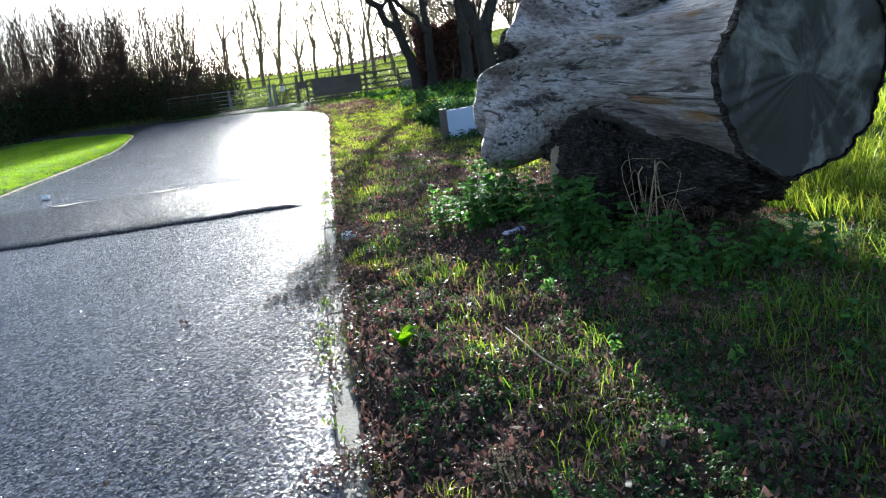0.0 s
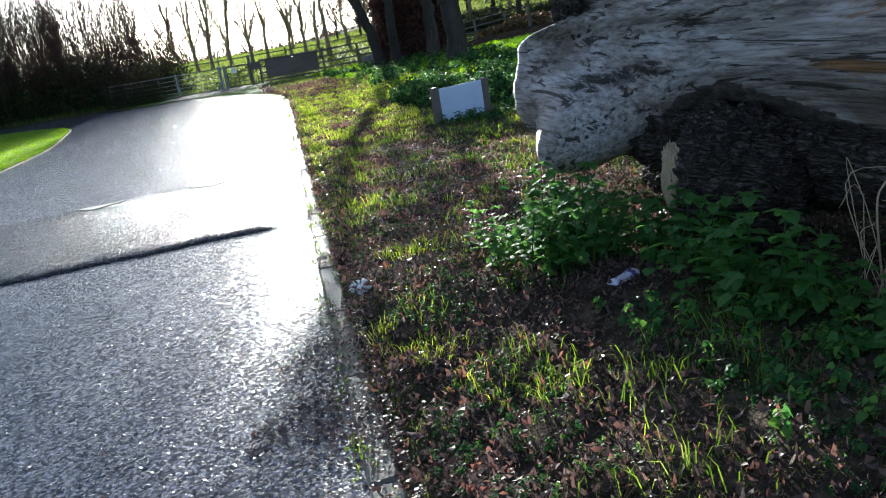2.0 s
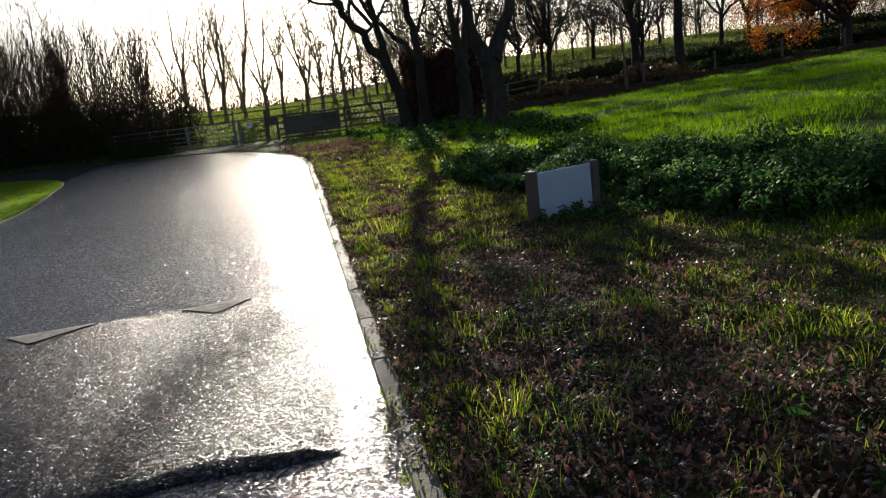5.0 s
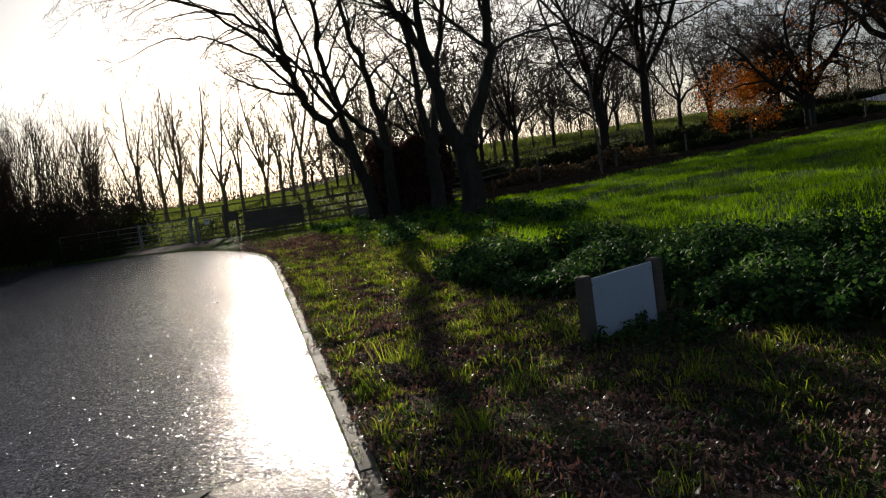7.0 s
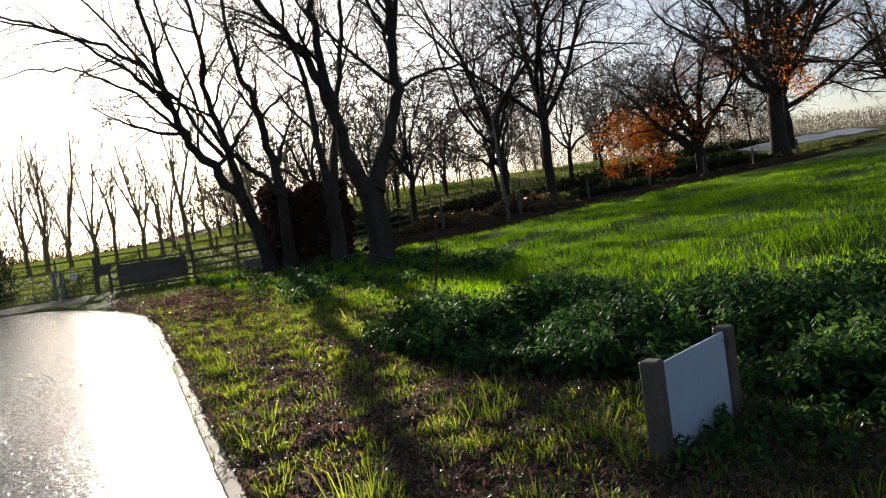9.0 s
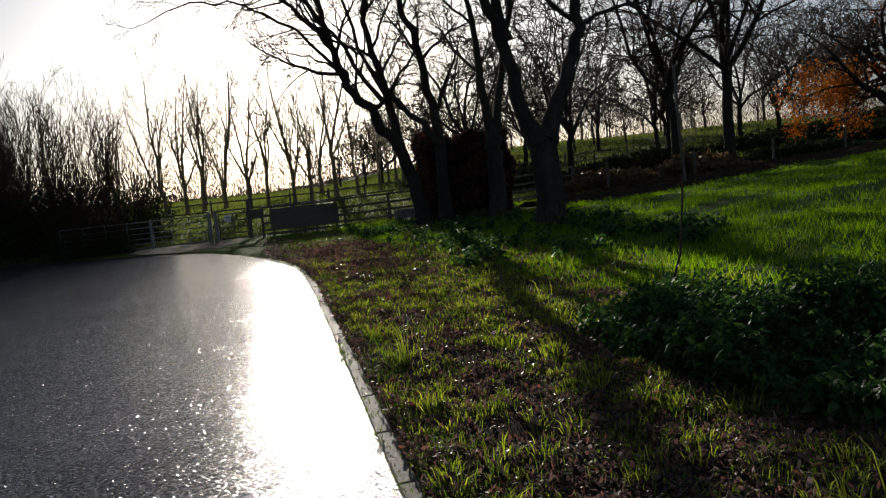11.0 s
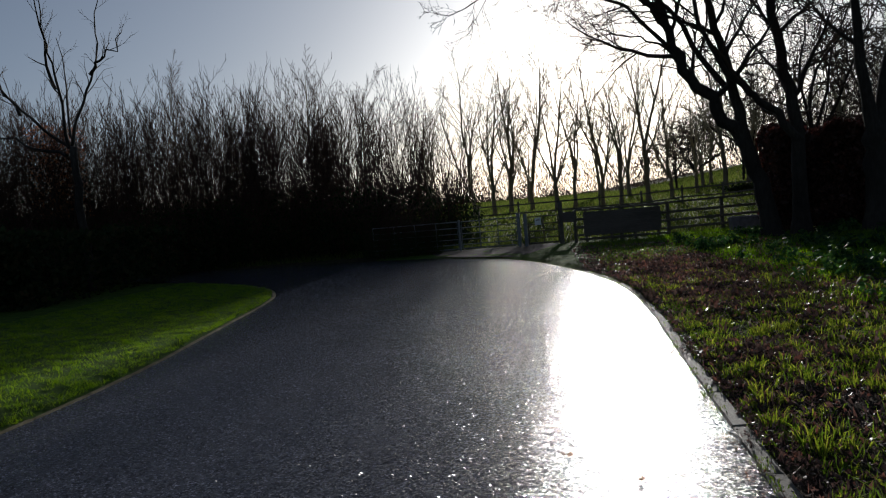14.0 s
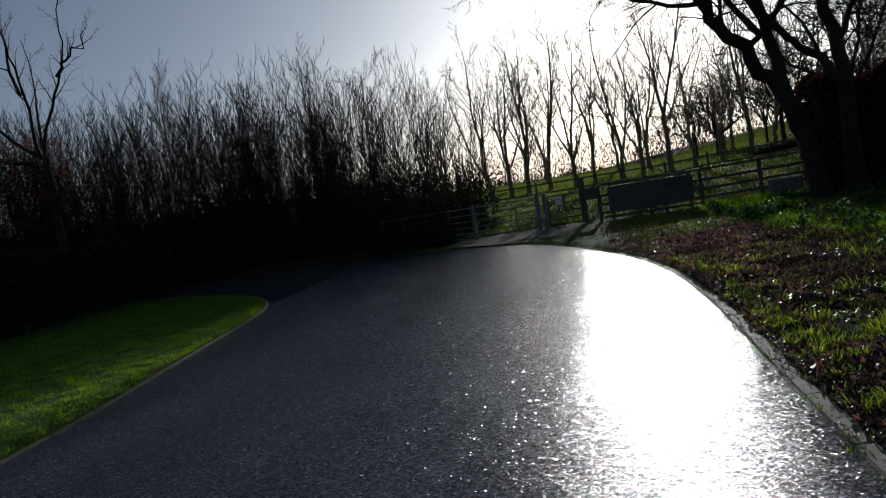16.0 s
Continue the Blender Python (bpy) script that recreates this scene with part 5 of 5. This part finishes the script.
x, y = cx[k] + rs.normal(0, 0.085, 6500), cy[k] + rs.normal(0, 0.1, 6500)
ok = (x > right_x(y) + 0.13) & log_clear(x, y)
blades("grass_tufts", x[ok], y[ok], 0.05 + 0.1 * rs.uniform(0, 1, ok.sum()), 0.0055, 0.9, MAT_GRASS, "bright upright grass tufts in the litter", 33)


def tufts(name, cx, cy, count, high, spread_out, wide, material, label, seed):
    """Clumps of grass: blades that fan out and bend over from each centre."""
    r = np.random.RandomState(seed)
    k = np.repeat(np.arange(len(cx)), count)
    n = len(k)
    b, q = r.uniform(0, math.tau, n), np.sqrt(r.uniform(0, 1, n))
    size = np.exp(r.normal(-0.1, 0.4, len(cx)))[k]
    x, y = cx[k] + np.cos(b) * q * spread_out * size, cy[k] + np.sin(b) * q * spread_out * size
    h = np.broadcast_to(high, len(cx))[k] * size * r.uniform(0.5, 1.15, n)
    out = h * (0.15 + 0.75 * q * r.uniform(0.4, 1.2, n))
    b = b + r.normal(0, 0.5, n)
    ox, oy = np.cos(b) * out, np.sin(b) * out
    a = r.uniform(0, math.tau, n)
    w = wide[k] * 0.5 if np.ndim(wide) else wide * 0.5
    dx, dy, z = np.cos(a) * w, np.sin(a) * w, height(x, y) - 0.01
    P = np.stack([np.stack([x - dx, y - dy, z], -1), np.stack([x + dx, y + dy, z], -1),
                  np.stack([x + ox * 0.4 + dx * 0.8, y + oy * 0.4 + dy * 0.8, z + h * 0.68], -1),
                  np.stack([x + ox * 0.4 - dx * 0.8, y + oy * 0.4 - dy * 0.8, z + h * 0.68], -1),
                  np.stack([x + ox, y + oy, z + h * 0.92], -1)], 1)
    tris(name, P, np.array([[0, 1, 2], [0, 2, 3], [3, 2, 4]]), material, label, "grass")


cx, cy = scatter(11000, 0.15, 5.6, 1.7, 31, 1.1)
off = cx - right_x(cy)
dens = 0.14 + 0.42 * wob(cx, cy, 0.7, 71) + 0.22 * wob(cx, cy, 2.4, 72) + 0.25 * np.exp(-((off - 0.35) / 0.22) ** 2) * (cy > 5) - 0.22 * np.exp(-((off - 1.3) / 0.6) ** 2) * (cy < 13) - 0.12 * (cy < 6.5) + 0.26 * np.clip((cy - 10) / 5, 0, 1)
ok = (off > 0.2) & (rs.uniform(0, 1, len(cx)) < dens) & log_clear(cx, cy) & ~inside(cx, cy, BED)
cx, cy = cx[ok], cy[ok]
tufts("sunlit_tufts", cx, cy, 22, 0.07 * np.clip((cy + 3) / 12, 0.65, 1), 0.055, 0.004 + 0.00035 * np.clip(cy - 3, 0, 20), MAT_TUFT, "yellow-green grass tufts catching the low sun", 39)
cx, cy = scatter(420, 3.5, 7.5, 3.2, 10)
tufts("rank_tufts", cx, cy, 40, 0.22, 0.12, 0.008, MAT_TUFT, "rank sunlit grass tufts behind the log", 74)
# lawns
x, y = scatter(240000, -11, -5, 13, 38, 1.0)
ok = ~inside(x, y) & (edge_gap(x, y) > 0.08) & (rs.uniform(0, 1, len(x)) < 0.6 + 0.5 * wob(x, y, 0.3, 73))
blades("lawn_grass", x[ok], y[ok], 0.02 + 0.03 * rs.uniform(0, 1, ok.sum()) + 0.025 * np.clip(wob(x[ok], y[ok], 0.3, 73), 0, 1), 0.01, 1.4, MAT_MOWN, "mown green lawn grass", 34, bent=False)
x, y = scatter(260000, 3.4, 30, 11, 44, 1.3)
ok = (rs.uniform(0, 1, len(x)) < 0.55 + 0.6 * wob(x, y, 1.6, 26) + 0.3 * wob(x, y, 5, 29)) & ~inside(x, y, BED) & ((np.abs(y - track_y(x)) > 1.4) | (rs.uniform(0, 1, len(x)) < 0.3)) & (x > 4.2 - np.clip(y - 22, 0, 9) * 0.25)
x, y = x[ok], y[ok]
blades("meadow_grass", x, y, 0.07 + 0.09 * rs.uniform(0, 1, len(x)) + 0.05 * np.clip(wob(x, y, 1.2, 27), 0, 1), 0.018, 0.8, MAT_LAWN, "uneven bright green meadow grass on the slope", 35, bent=False)
x, y = scatter(110000, 1.0, 10, 20, 43.5, 1.0)
ok = (x > right_x(y) + 0.2) & (rs.uniform(0, 1, len(x)) < 0.36 + 0.55 * wob(x, y, 0.9, 28) - 0.3 * np.exp(-(((x - 2.3) / 1.5) ** 2 + ((y - 30) / 4.5) ** 4)))
blades("verge_end_grass", x[ok], y[ok], 0.05 + 0.06 * rs.uniform(0, 1, ok.sum()), 0.016, 0.8, MAT_GRASS, "thin grass at the road's end", 36, bent=False)
x, y = scatter(150000, -25, 60, 44.5, 190, 1.5)
blades("field_grass", x, y, 0.12 + 0.16 * rs.uniform(0, 1, len(x)) + 0.001 * (y - 44), 0.05 + 0.0012 * (y - 44), 0.8, MAT_FIELD, "green pasture grass beyond the fence", 37, bent=False)

# leaf litter
x, y = scatter(240000, -0.3, 4.6, 1.5, 24, 1.3)
off = x - right_x(y)
dens = 0.75 + 0.4 * wob(x, y, 0.7, 41) - 0.3 * np.clip((off - 2.2) / 1.5, 0, 1) - 0.012 * np.clip(y - 8, 0, 30)
ok = (off > 0.1) & (rs.uniform(0, 1, len(x)) < dens)
flat_leaves("leaf_litter", x[ok], y[ok], 0.013 + 0.042 * rs.uniform(0, 1, ok.sum()) ** 2.2 + 0.001 * y[ok], 0.75, MAT_LITTER, "damp brown fallen leaves on the verge", 42)
x, y = scatter(95000, 0.6, 6, 22, 41, 1.0)
drift = np.exp(-(((x - 2.3) / 1.5) ** 2 + ((y - 30) / 4.5) ** 4)) * (0.95 + 0.5 * wob(x, y, 0.8, 49))
ok = (x > right_x(y) + 0.1) & (rs.uniform(0, 1, len(x)) < drift + 0.06)
flat_leaves("leaf_drift", x[ok], y[ok], 0.07 + 0.06 * rs.uniform(0, 1, ok.sum()), 0.5, MAT_LITTER, "drift of brown leaves at the road's end", 43)
# mould and moss on the kerb and in its joint
x, y = scatter(150000, -0.5, 1.3, 1.5, 32, 1.7)
off = x - right_x(y)
spill = np.exp(-((y - 5.1) / 1.25) ** 2)
ok = (off > -0.4) & (off < 0.16) & (rs.uniform(0, 1, len(x)) < 0.15 + 0.75 * wob(x, y, 0.45, 44) - (6 - 2 * spill) * np.clip(-off, 0, 1) + 1.0 * spill)
flat_leaves("kerb_mould", x[ok], y[ok], 0.016 + 0.02 * rs.uniform(0, 1, ok.sum()), 0.18, MAT_LITTER, "dark leaf mould lying on the kerb", 45, 0.004, z=np.where(off[ok] < 0, 0.004, np.where(off[ok] < 0.115, 0.018, 0.035)))
x, y = scatter(60000, -0.2, 1.3, 1.5, 33, 1.2)
off = x - right_x(y)
ok = (np.abs(off) < 0.05) & (wob(x, y, 0.35, 46) > -0.15) | (np.abs(off - 0.13) < 0.05) & (wob(x, y, 0.5, 47) > -0.4)
blades("kerb_moss", x[ok], y[ok], 0.012 + 0.035 * rs.uniform(0, 1, ok.sum()) ** 2, 0.006, 1.0, MAT_GRASS, "moss and grass growing in the kerb's joint", 48)
# stone chips standing proud of the road
x, y = scatter(640000, -6.2, 1.0, 2.2, 40, 1.3)
ok = inside(x, y) & (edge_gap(x, y) > 0.06)
x, y = x[ok], y[ok]
n = len(x)
s = (0.0034 + 0.0034 * rs.uniform(0, 1, n)) * (1 + 0.015 * np.clip(y - 5, 0, 30))
lump = (y > 8.93) & (y < 12.17) & (x < -0.06)
z = np.where(lump, np.interp(y, HUMP_Y, HUMP_Z) + 0.0055, 0.0025)
a, tilt = rs.uniform(0, math.tau, n), np.where(lump, 0.3, 0.24)
gx, gy = rs.normal(0, 1, n) * tilt, rs.normal(0, 1, n) * tilt
P = []
for k in range(3):
    dx, dy = np.cos(a + k * 2.1) * s * rs.uniform(0.7, 1.3, n), np.sin(a + k * 2.1) * s * rs.uniform(0.7, 1.3, n)
    P.append(np.stack([x + dx, y + dy, z + gx * dx + gy * dy], -1))
tris("road_chips", np.stack(P, 1), np.array([[0, 1, 2]]), MAT_CHIP, "wet dark stone chips glinting in the tarmac", "gravel")
# gravel showing through the verge
x, y = scatter(9000, 0.4, 3.2, 7, 13)
ok = rs.uniform(0, 1, len(x)) < np.exp(-(((x - 1.35) / 0.6) ** 2 + ((y - 9.3) / 1.6) ** 2))
x, y = x[ok], y[ok]
z, s = height(x, y), 0.006 + 0.012 * rs.uniform(0, 1, len(x))
c = np.stack([x, y, z + s * 0.3], -1)
dirs = np.array([(1, 0, 0), (-0.5, 0.9, 0), (-0.5, -0.9, 0), (0.1, 0.1, 0.8)])
tris("gravel", c[:, None] + dirs[None] * s[:, None, None] * rs.uniform(0.6, 1.4, (len(x), 4, 1)), np.array([[0, 1, 3], [1, 2, 3], [2, 0, 3]]), MAT_STONE, "grey gravel showing through the verge", "gravel")


def weeds(name, x, y, high, leaf_len, tiers, label, seed, material=None):
    """Nettle-like plants: opposite toothed leaves in tiers round a stem."""
    r = np.random.RandomState(seed)
    n = len(x)
    z = height(x, y)
    P = []
    for t in range(tiers):
        f = (t + 1) / tiers
        for k in range(4):
            a = r.uniform(0, math.tau, n) if k == 0 else a + math.tau / 4 + r.normal(0, 0.25, n)
            ln = leaf_len * (1.15 - 0.45 * f) * r.uniform(0.7, 1.3, n)
            h = z + high * f * r.uniform(0.85, 1.1, n)
            d = r.uniform(-0.9, 0.5, n)
            roll = r.uniform(-0.35, 0.35, n)
            ux, uy = np.cos(a), np.sin(a)
            w = ln * 0.34
            up = r.uniform(0.05, 0.2, n)
            rows = []
            for f1, ww, hh in ((0.12, 0, 0.0), (0.38, 1, up + roll), (0.72, 0.72, up + d * 0.4 + roll * 0.7), (1.0, 0, d), (0.72, -0.72, up + d * 0.4 - roll * 0.7), (0.38, -1, up - roll)):
                rows.append(np.stack([x + ux * ln * f1 - uy * w * ww, y + uy * ln * f1 + ux * w * ww, h + ln * hh], -1))
            P.append(np.stack(rows, 1))
    tris(name, np.concatenate(P), np.array([[0, 1, 5], [1, 2, 5], [2, 4, 5], [2, 3, 4]])[:, ::-1], material or MAT_NETTLE, label, "weeds")


# small broad-leaved weeds all over the verge
x, y = scatter(30000, 0.2, 4.5, 1.5, 14, 1.5)
ok = (x > right_x(y) + 0.2) & log_clear(x, y) & (rs.uniform(0, 1, len(x)) < 0.12 + 0.4 * wob(x, y, 0.6, 61) + 0.25 * np.clip((4.2 - y) / 1.5, 0, 1))
x, y = x[ok], y[ok]
weeds("verge_weeds", x, y, 0.018 + 0.03 * rs.uniform(0, 1, len(x)), 0.021, 2, "small dark green clover-like weeds in the verge", 62)
x, y = scatter(8500, 2.6, 7.1, 10.9, 19.4, 1.0)
ok = inside(x, y, BED) & (rs.uniform(0, 1, len(x)) < 0.6 + 0.4 * wob(x, y, 0.8, 51))
x, y = x[ok], y[ok]
weeds("nettle_bed", x, y, 0.17 + 0.2 * rs.uniform(0, 1, len(x)) + 0.15 * wob(x, y, 1.1, 52), 0.08, 5, "dense dark green nettle bed", 53)
px, py = rs.normal(2.1, 0.6, 420), rs.normal(5.0, 0.9, 420)
ok = log_clear(px, py) & (px > 1.2)
weeds("low_weeds", px[ok], py[ok], 0.04 + 0.07 * rs.uniform(0, 1, ok.sum()), 0.045, 3, "low green weeds round the log", 54, MAT_LIT_NETTLE)


def toothed_leaf(seed):
    """A heart-shaped leaf, one metre long, with a toothed edge, folded along its rib and drooping."""
    rng = random.Random(seed)
    V, F = [], []
    n = 9
    for i in range(n + 1):
        f = i / n
        w = 0.46 * math.sin(math.pi * min(f * 0.86 + 0.13, 1)) ** 0.8 * (1.0 if i % 2 else 0.8) * rng.uniform(0.92, 1.06) if i < n else 0.0
        z = 0.1 * f - 0.35 * f * f
        V += [(f - 0.05 * (i % 2), w, z + 0.22 * w), (f, 0, z), (f - 0.05 * (i % 2), -w, z + 0.22 * w)]
    for i in range(n):
        k = 3 * i
        F += [(k, k + 1, k + 4, k + 3), (k + 1, k + 2, k + 5, k + 4)]
    me = bpy.data.meshes.new("leaf")
    me.from_pydata(V, [], F)
    me.materials.append(MAT_LIT_NETTLE)
    return me


LEAVES = [toothed_leaf(k) for k in range(3)]


def nettle_plant(seed, high, tiers, size, place):
    rng = random.Random(seed)
    root = thing("nettle_plant", place, "green nettle with toothed heart-shaped leaves beside the log", "plant", "nettles round the log")
    lean = Vector((rng.gauss(0, 0.12), rng.gauss(0, 0.12), 0))
    pts = [Vector((0, 0, -0.02)), lean * 0.4 * high + Vector((0, 0, high * 0.5)), lean * high + Vector((0, 0, high))]
    pipe(root, "stem", pts, 0.003, MAT_NETTLE, 5)
    for t in range(tiers):
        f = (t + 1.2) / (tiers + 0.2)
        p = lean * (f * high) + Vector((0, 0, high * f))
        for k in range(2 if t < tiers - 1 else 4):
            ob = new("leaf", LEAVES[rng.randrange(3)])
            ob.parent = root
            a = t * 90 + k * (180 if t < tiers - 1 else 90) + rng.uniform(-25, 25)
            ob.matrix_basis = pose(*p, rng.uniform(-15, 15), rng.uniform(-25, 20), a) @ Matrix.Scale(size * (1.15 - 0.5 * f) * rng.uniform(0.8, 1.2), 4)
    return root


sorts = []
rng = random.Random(83)
for cx, cy, sx, sy, count, tall in ((1.48, 6.4, 0.2, 0.25, 72, 1.0), (1.2, 6.75, 0.12, 0.15, 16, 0.7), (1.8, 6.1, 0.12, 0.15, 22, 0.9), (1.85, 5.15, 0.16, 0.3, 34, 1.05), (2.05, 4.25, 0.22, 0.22, 34, 0.85), (2.7, 3.95, 0.35, 0.16, 26, 0.8), (1.75, 6.9, 0.18, 0.2, 14, 1.1)):
    for k in range(count):
        x, y = rng.gauss(cx, sx), rng.gauss(cy, sy)
        if math.hypot(x - 1.5, y - 5.7) < 0.24 or y < 5.9 and x > 2.35 and y > 4.2:
            continue
        place = (x, y, float(height(x, y)))
        if len(sorts) < 6:
            sorts.append(nettle_plant(len(sorts) + 60, 0.2 + 0.035 * len(sorts), 3 + len(sorts) % 3, 0.085 + 0.006 * (len(sorts) % 3), place))
        else:
            copy_thing(rng.choice(sorts), pose(*place, 0, 0, rng.uniform(0, 360)) @ Matrix.Scale(tall * rng.uniform(0.75, 1.15), 4))
px, py = rs.normal(3.25, 0.4, 60), rs.normal(13.25, 0.2, 60)
weeds("sign_weeds", px, py, 0.06 + 0.1 * rs.uniform(0, 1, 60), 0.06, 3, "green weeds growing round the low sign", 55)
px, py = scatter(900, 3.5, 9, 24, 41)
ok = wob(px, py, 1.3, 57) > 0.15
weeds("tree_foot_weeds", px[ok], py[ok], 0.15 + 0.15 * rs.uniform(0, 1, ok.sum()), 0.14, 3, "low green weeds under the trees", 56)

# ---- litter ----
can = thing("crushed_can", (1.5, 5.72, 0.062), "crushed white and purple drinks can among leaves", "can", turn=28)
V, F = [], []
n = 20
prof = [(-0.105, 0.02), (-0.1, 0.03), (-0.085, 0.033), (-0.03, 0.026), (0.01, 0.03), (0.06, 0.033), (0.09, 0.03), (0.105, 0.022)]
for sx, rr in prof:
    for k in range(n):
        a = k * math.tau / n
        q = rr * (1 + 0.16 * noise.noise(Vector((sx * 30, math.cos(a) * 2, math.sin(a) * 2))))
        V.append((sx, q * math.cos(a), q * math.sin(a) * 0.85))
for i in range(len(prof) - 1):
    for k in range(n):
        a, b = i * n + k, i * n + (k + 1) % n
        F.append((a, b, b + n, a + n))
F += [tuple(range(n))[::-1], tuple((len(prof) - 1) * n + k for k in range(n))]
mesh_object("body", V, F, MAT_CAN, can, smooth=True)
V, F = [], []
tube(V, F, [Vector((0.03, 0, 0)), Vector((0.055, 0, 0))], [0.0335, 0.0345], 20)
mesh_object("printed_band", V, F, MAT_BAND, can, "purple printed band", smooth=True)

tis = thing("paper_scrap", (0.3, 6.62, 0.05), "crumpled white paper tissue by the kerb", "litter")
bm = bmesh.new()
bmesh.ops.create_icosphere(bm, subdivisions=3, radius=0.06)
for v in bm.verts:
    v.co *= 1 + 0.5 * noise.noise(v.co * 38)
    v.co.z *= 0.6
part("scrap", bm, MAT_PAPER, tis)
# Same scrap reused for an unidentified small white spot across the road.
copy_thing(tis, pose(-4.02, 13.45, 0.035, 0, 0, 70) @ Matrix.Scale(1.1, 4))

stick = thing("stick", (0, 0, 0), "bare grey fallen stick on the grass", "stick")
pts = curve([Vector((0.87, 3.68, 0.06)), Vector((0.88, 3.4, 0.075)), Vector((0.9, 3.18, 0.07)), Vector((0.95, 2.98, 0.06))], 5)
V, F = [], []
tube(V, F, pts, [0.004 + 0.004 * i / len(pts) for i in range(len(pts))], 7)
mesh_object("wood", V, F, MAT_DRY, stick, smooth=True)

dead = thing("dead_stems", (2.15, 4.75, 0.03), "tangle of dry pale dead stems against the log", "dead plant")
rng = random.Random(77)
for k in range(16):
    V, F = [], []
    a = rng.uniform(0, math.tau)
    p = Vector((rng.gauss(0, 0.06), rng.gauss(0, 0.06), 0))
    q = p + Vector((math.cos(a) * 0.15, math.sin(a) * 0.15, rng.uniform(0.3, 0.6)))
    e = q + Vector((rng.gauss(0, 0.16), rng.gauss(0, 0.1), rng.uniform(-0.25, 0.12)))
    c = curve([p, q, e], 5)
    tube(V, F, c, [0.0045 if k < 3 else 0.002] * len(c), 5)
    mesh_object("stem", V, F, MAT_DRY, dead, smooth=True)

dock = thing("dock_plant", (0.36, 3.72, 0.03), "bright green broad-leaved dock plant by the kerb", "plant")
rng = random.Random(78)
for k in range(11):
    a = k * 2.4
    V, F = [], []
    ln = rng.uniform(0.1, 0.17)
    d, s = Vector((math.cos(a), math.sin(a), 0)), Vector((-math.sin(a), math.cos(a), 0))
    for i in range(6):
        f = i / 5
        c = d * (ln * f * 0.5) + Vector((0, 0, ln * (1.25 * f - 0.6 * f * f)))
        w = 0.032 * math.sin(math.pi * min(0.08 + f * 0.9, 0.98))
        V += [c - s * w + Vector((0, 0, 0.006)), c, c + s * w + Vector((0, 0, 0.006))]
    for i in range(5):
        F += [(i * 3, i * 3 + 1, i * 3 + 4, i * 3 + 3), (i * 3 + 1, i * 3 + 2, i * 3 + 5, i * 3 + 4)]
    mesh_object("leaf", V, F, MAT_LAWN, dock, smooth=True)

for k, (x, y, s) in enumerate([(-0.86, 4.95, 0.03), (-0.95, 5.35, 0.014), (-0.3, 20.6, 0.03), (0.2, 24.2, 0.03), (0.1, 20.1, 0.02), (-0.6, 15.5, 0.02), (0.15, 16.9, 0.03), (-0.9, 2.9, 0.015)]):
    V, F = [], []
    rng = random.Random(k)
    for _ in range(3):
        leaf(V, F, Vector((0, 0, 0.008)), Vector((rng.gauss(0, 1), rng.gauss(0, 1), 0.3)).normalized(), s * 1.6, rng, 0.7)
    lf = mesh_object("road_leaf", V, F, MAT_LITTER)
    lf.location = (x, y, 0.004)
    tagged(lf, "dark curled leaf lying on the wet road", "leaf", "leaves on the road")
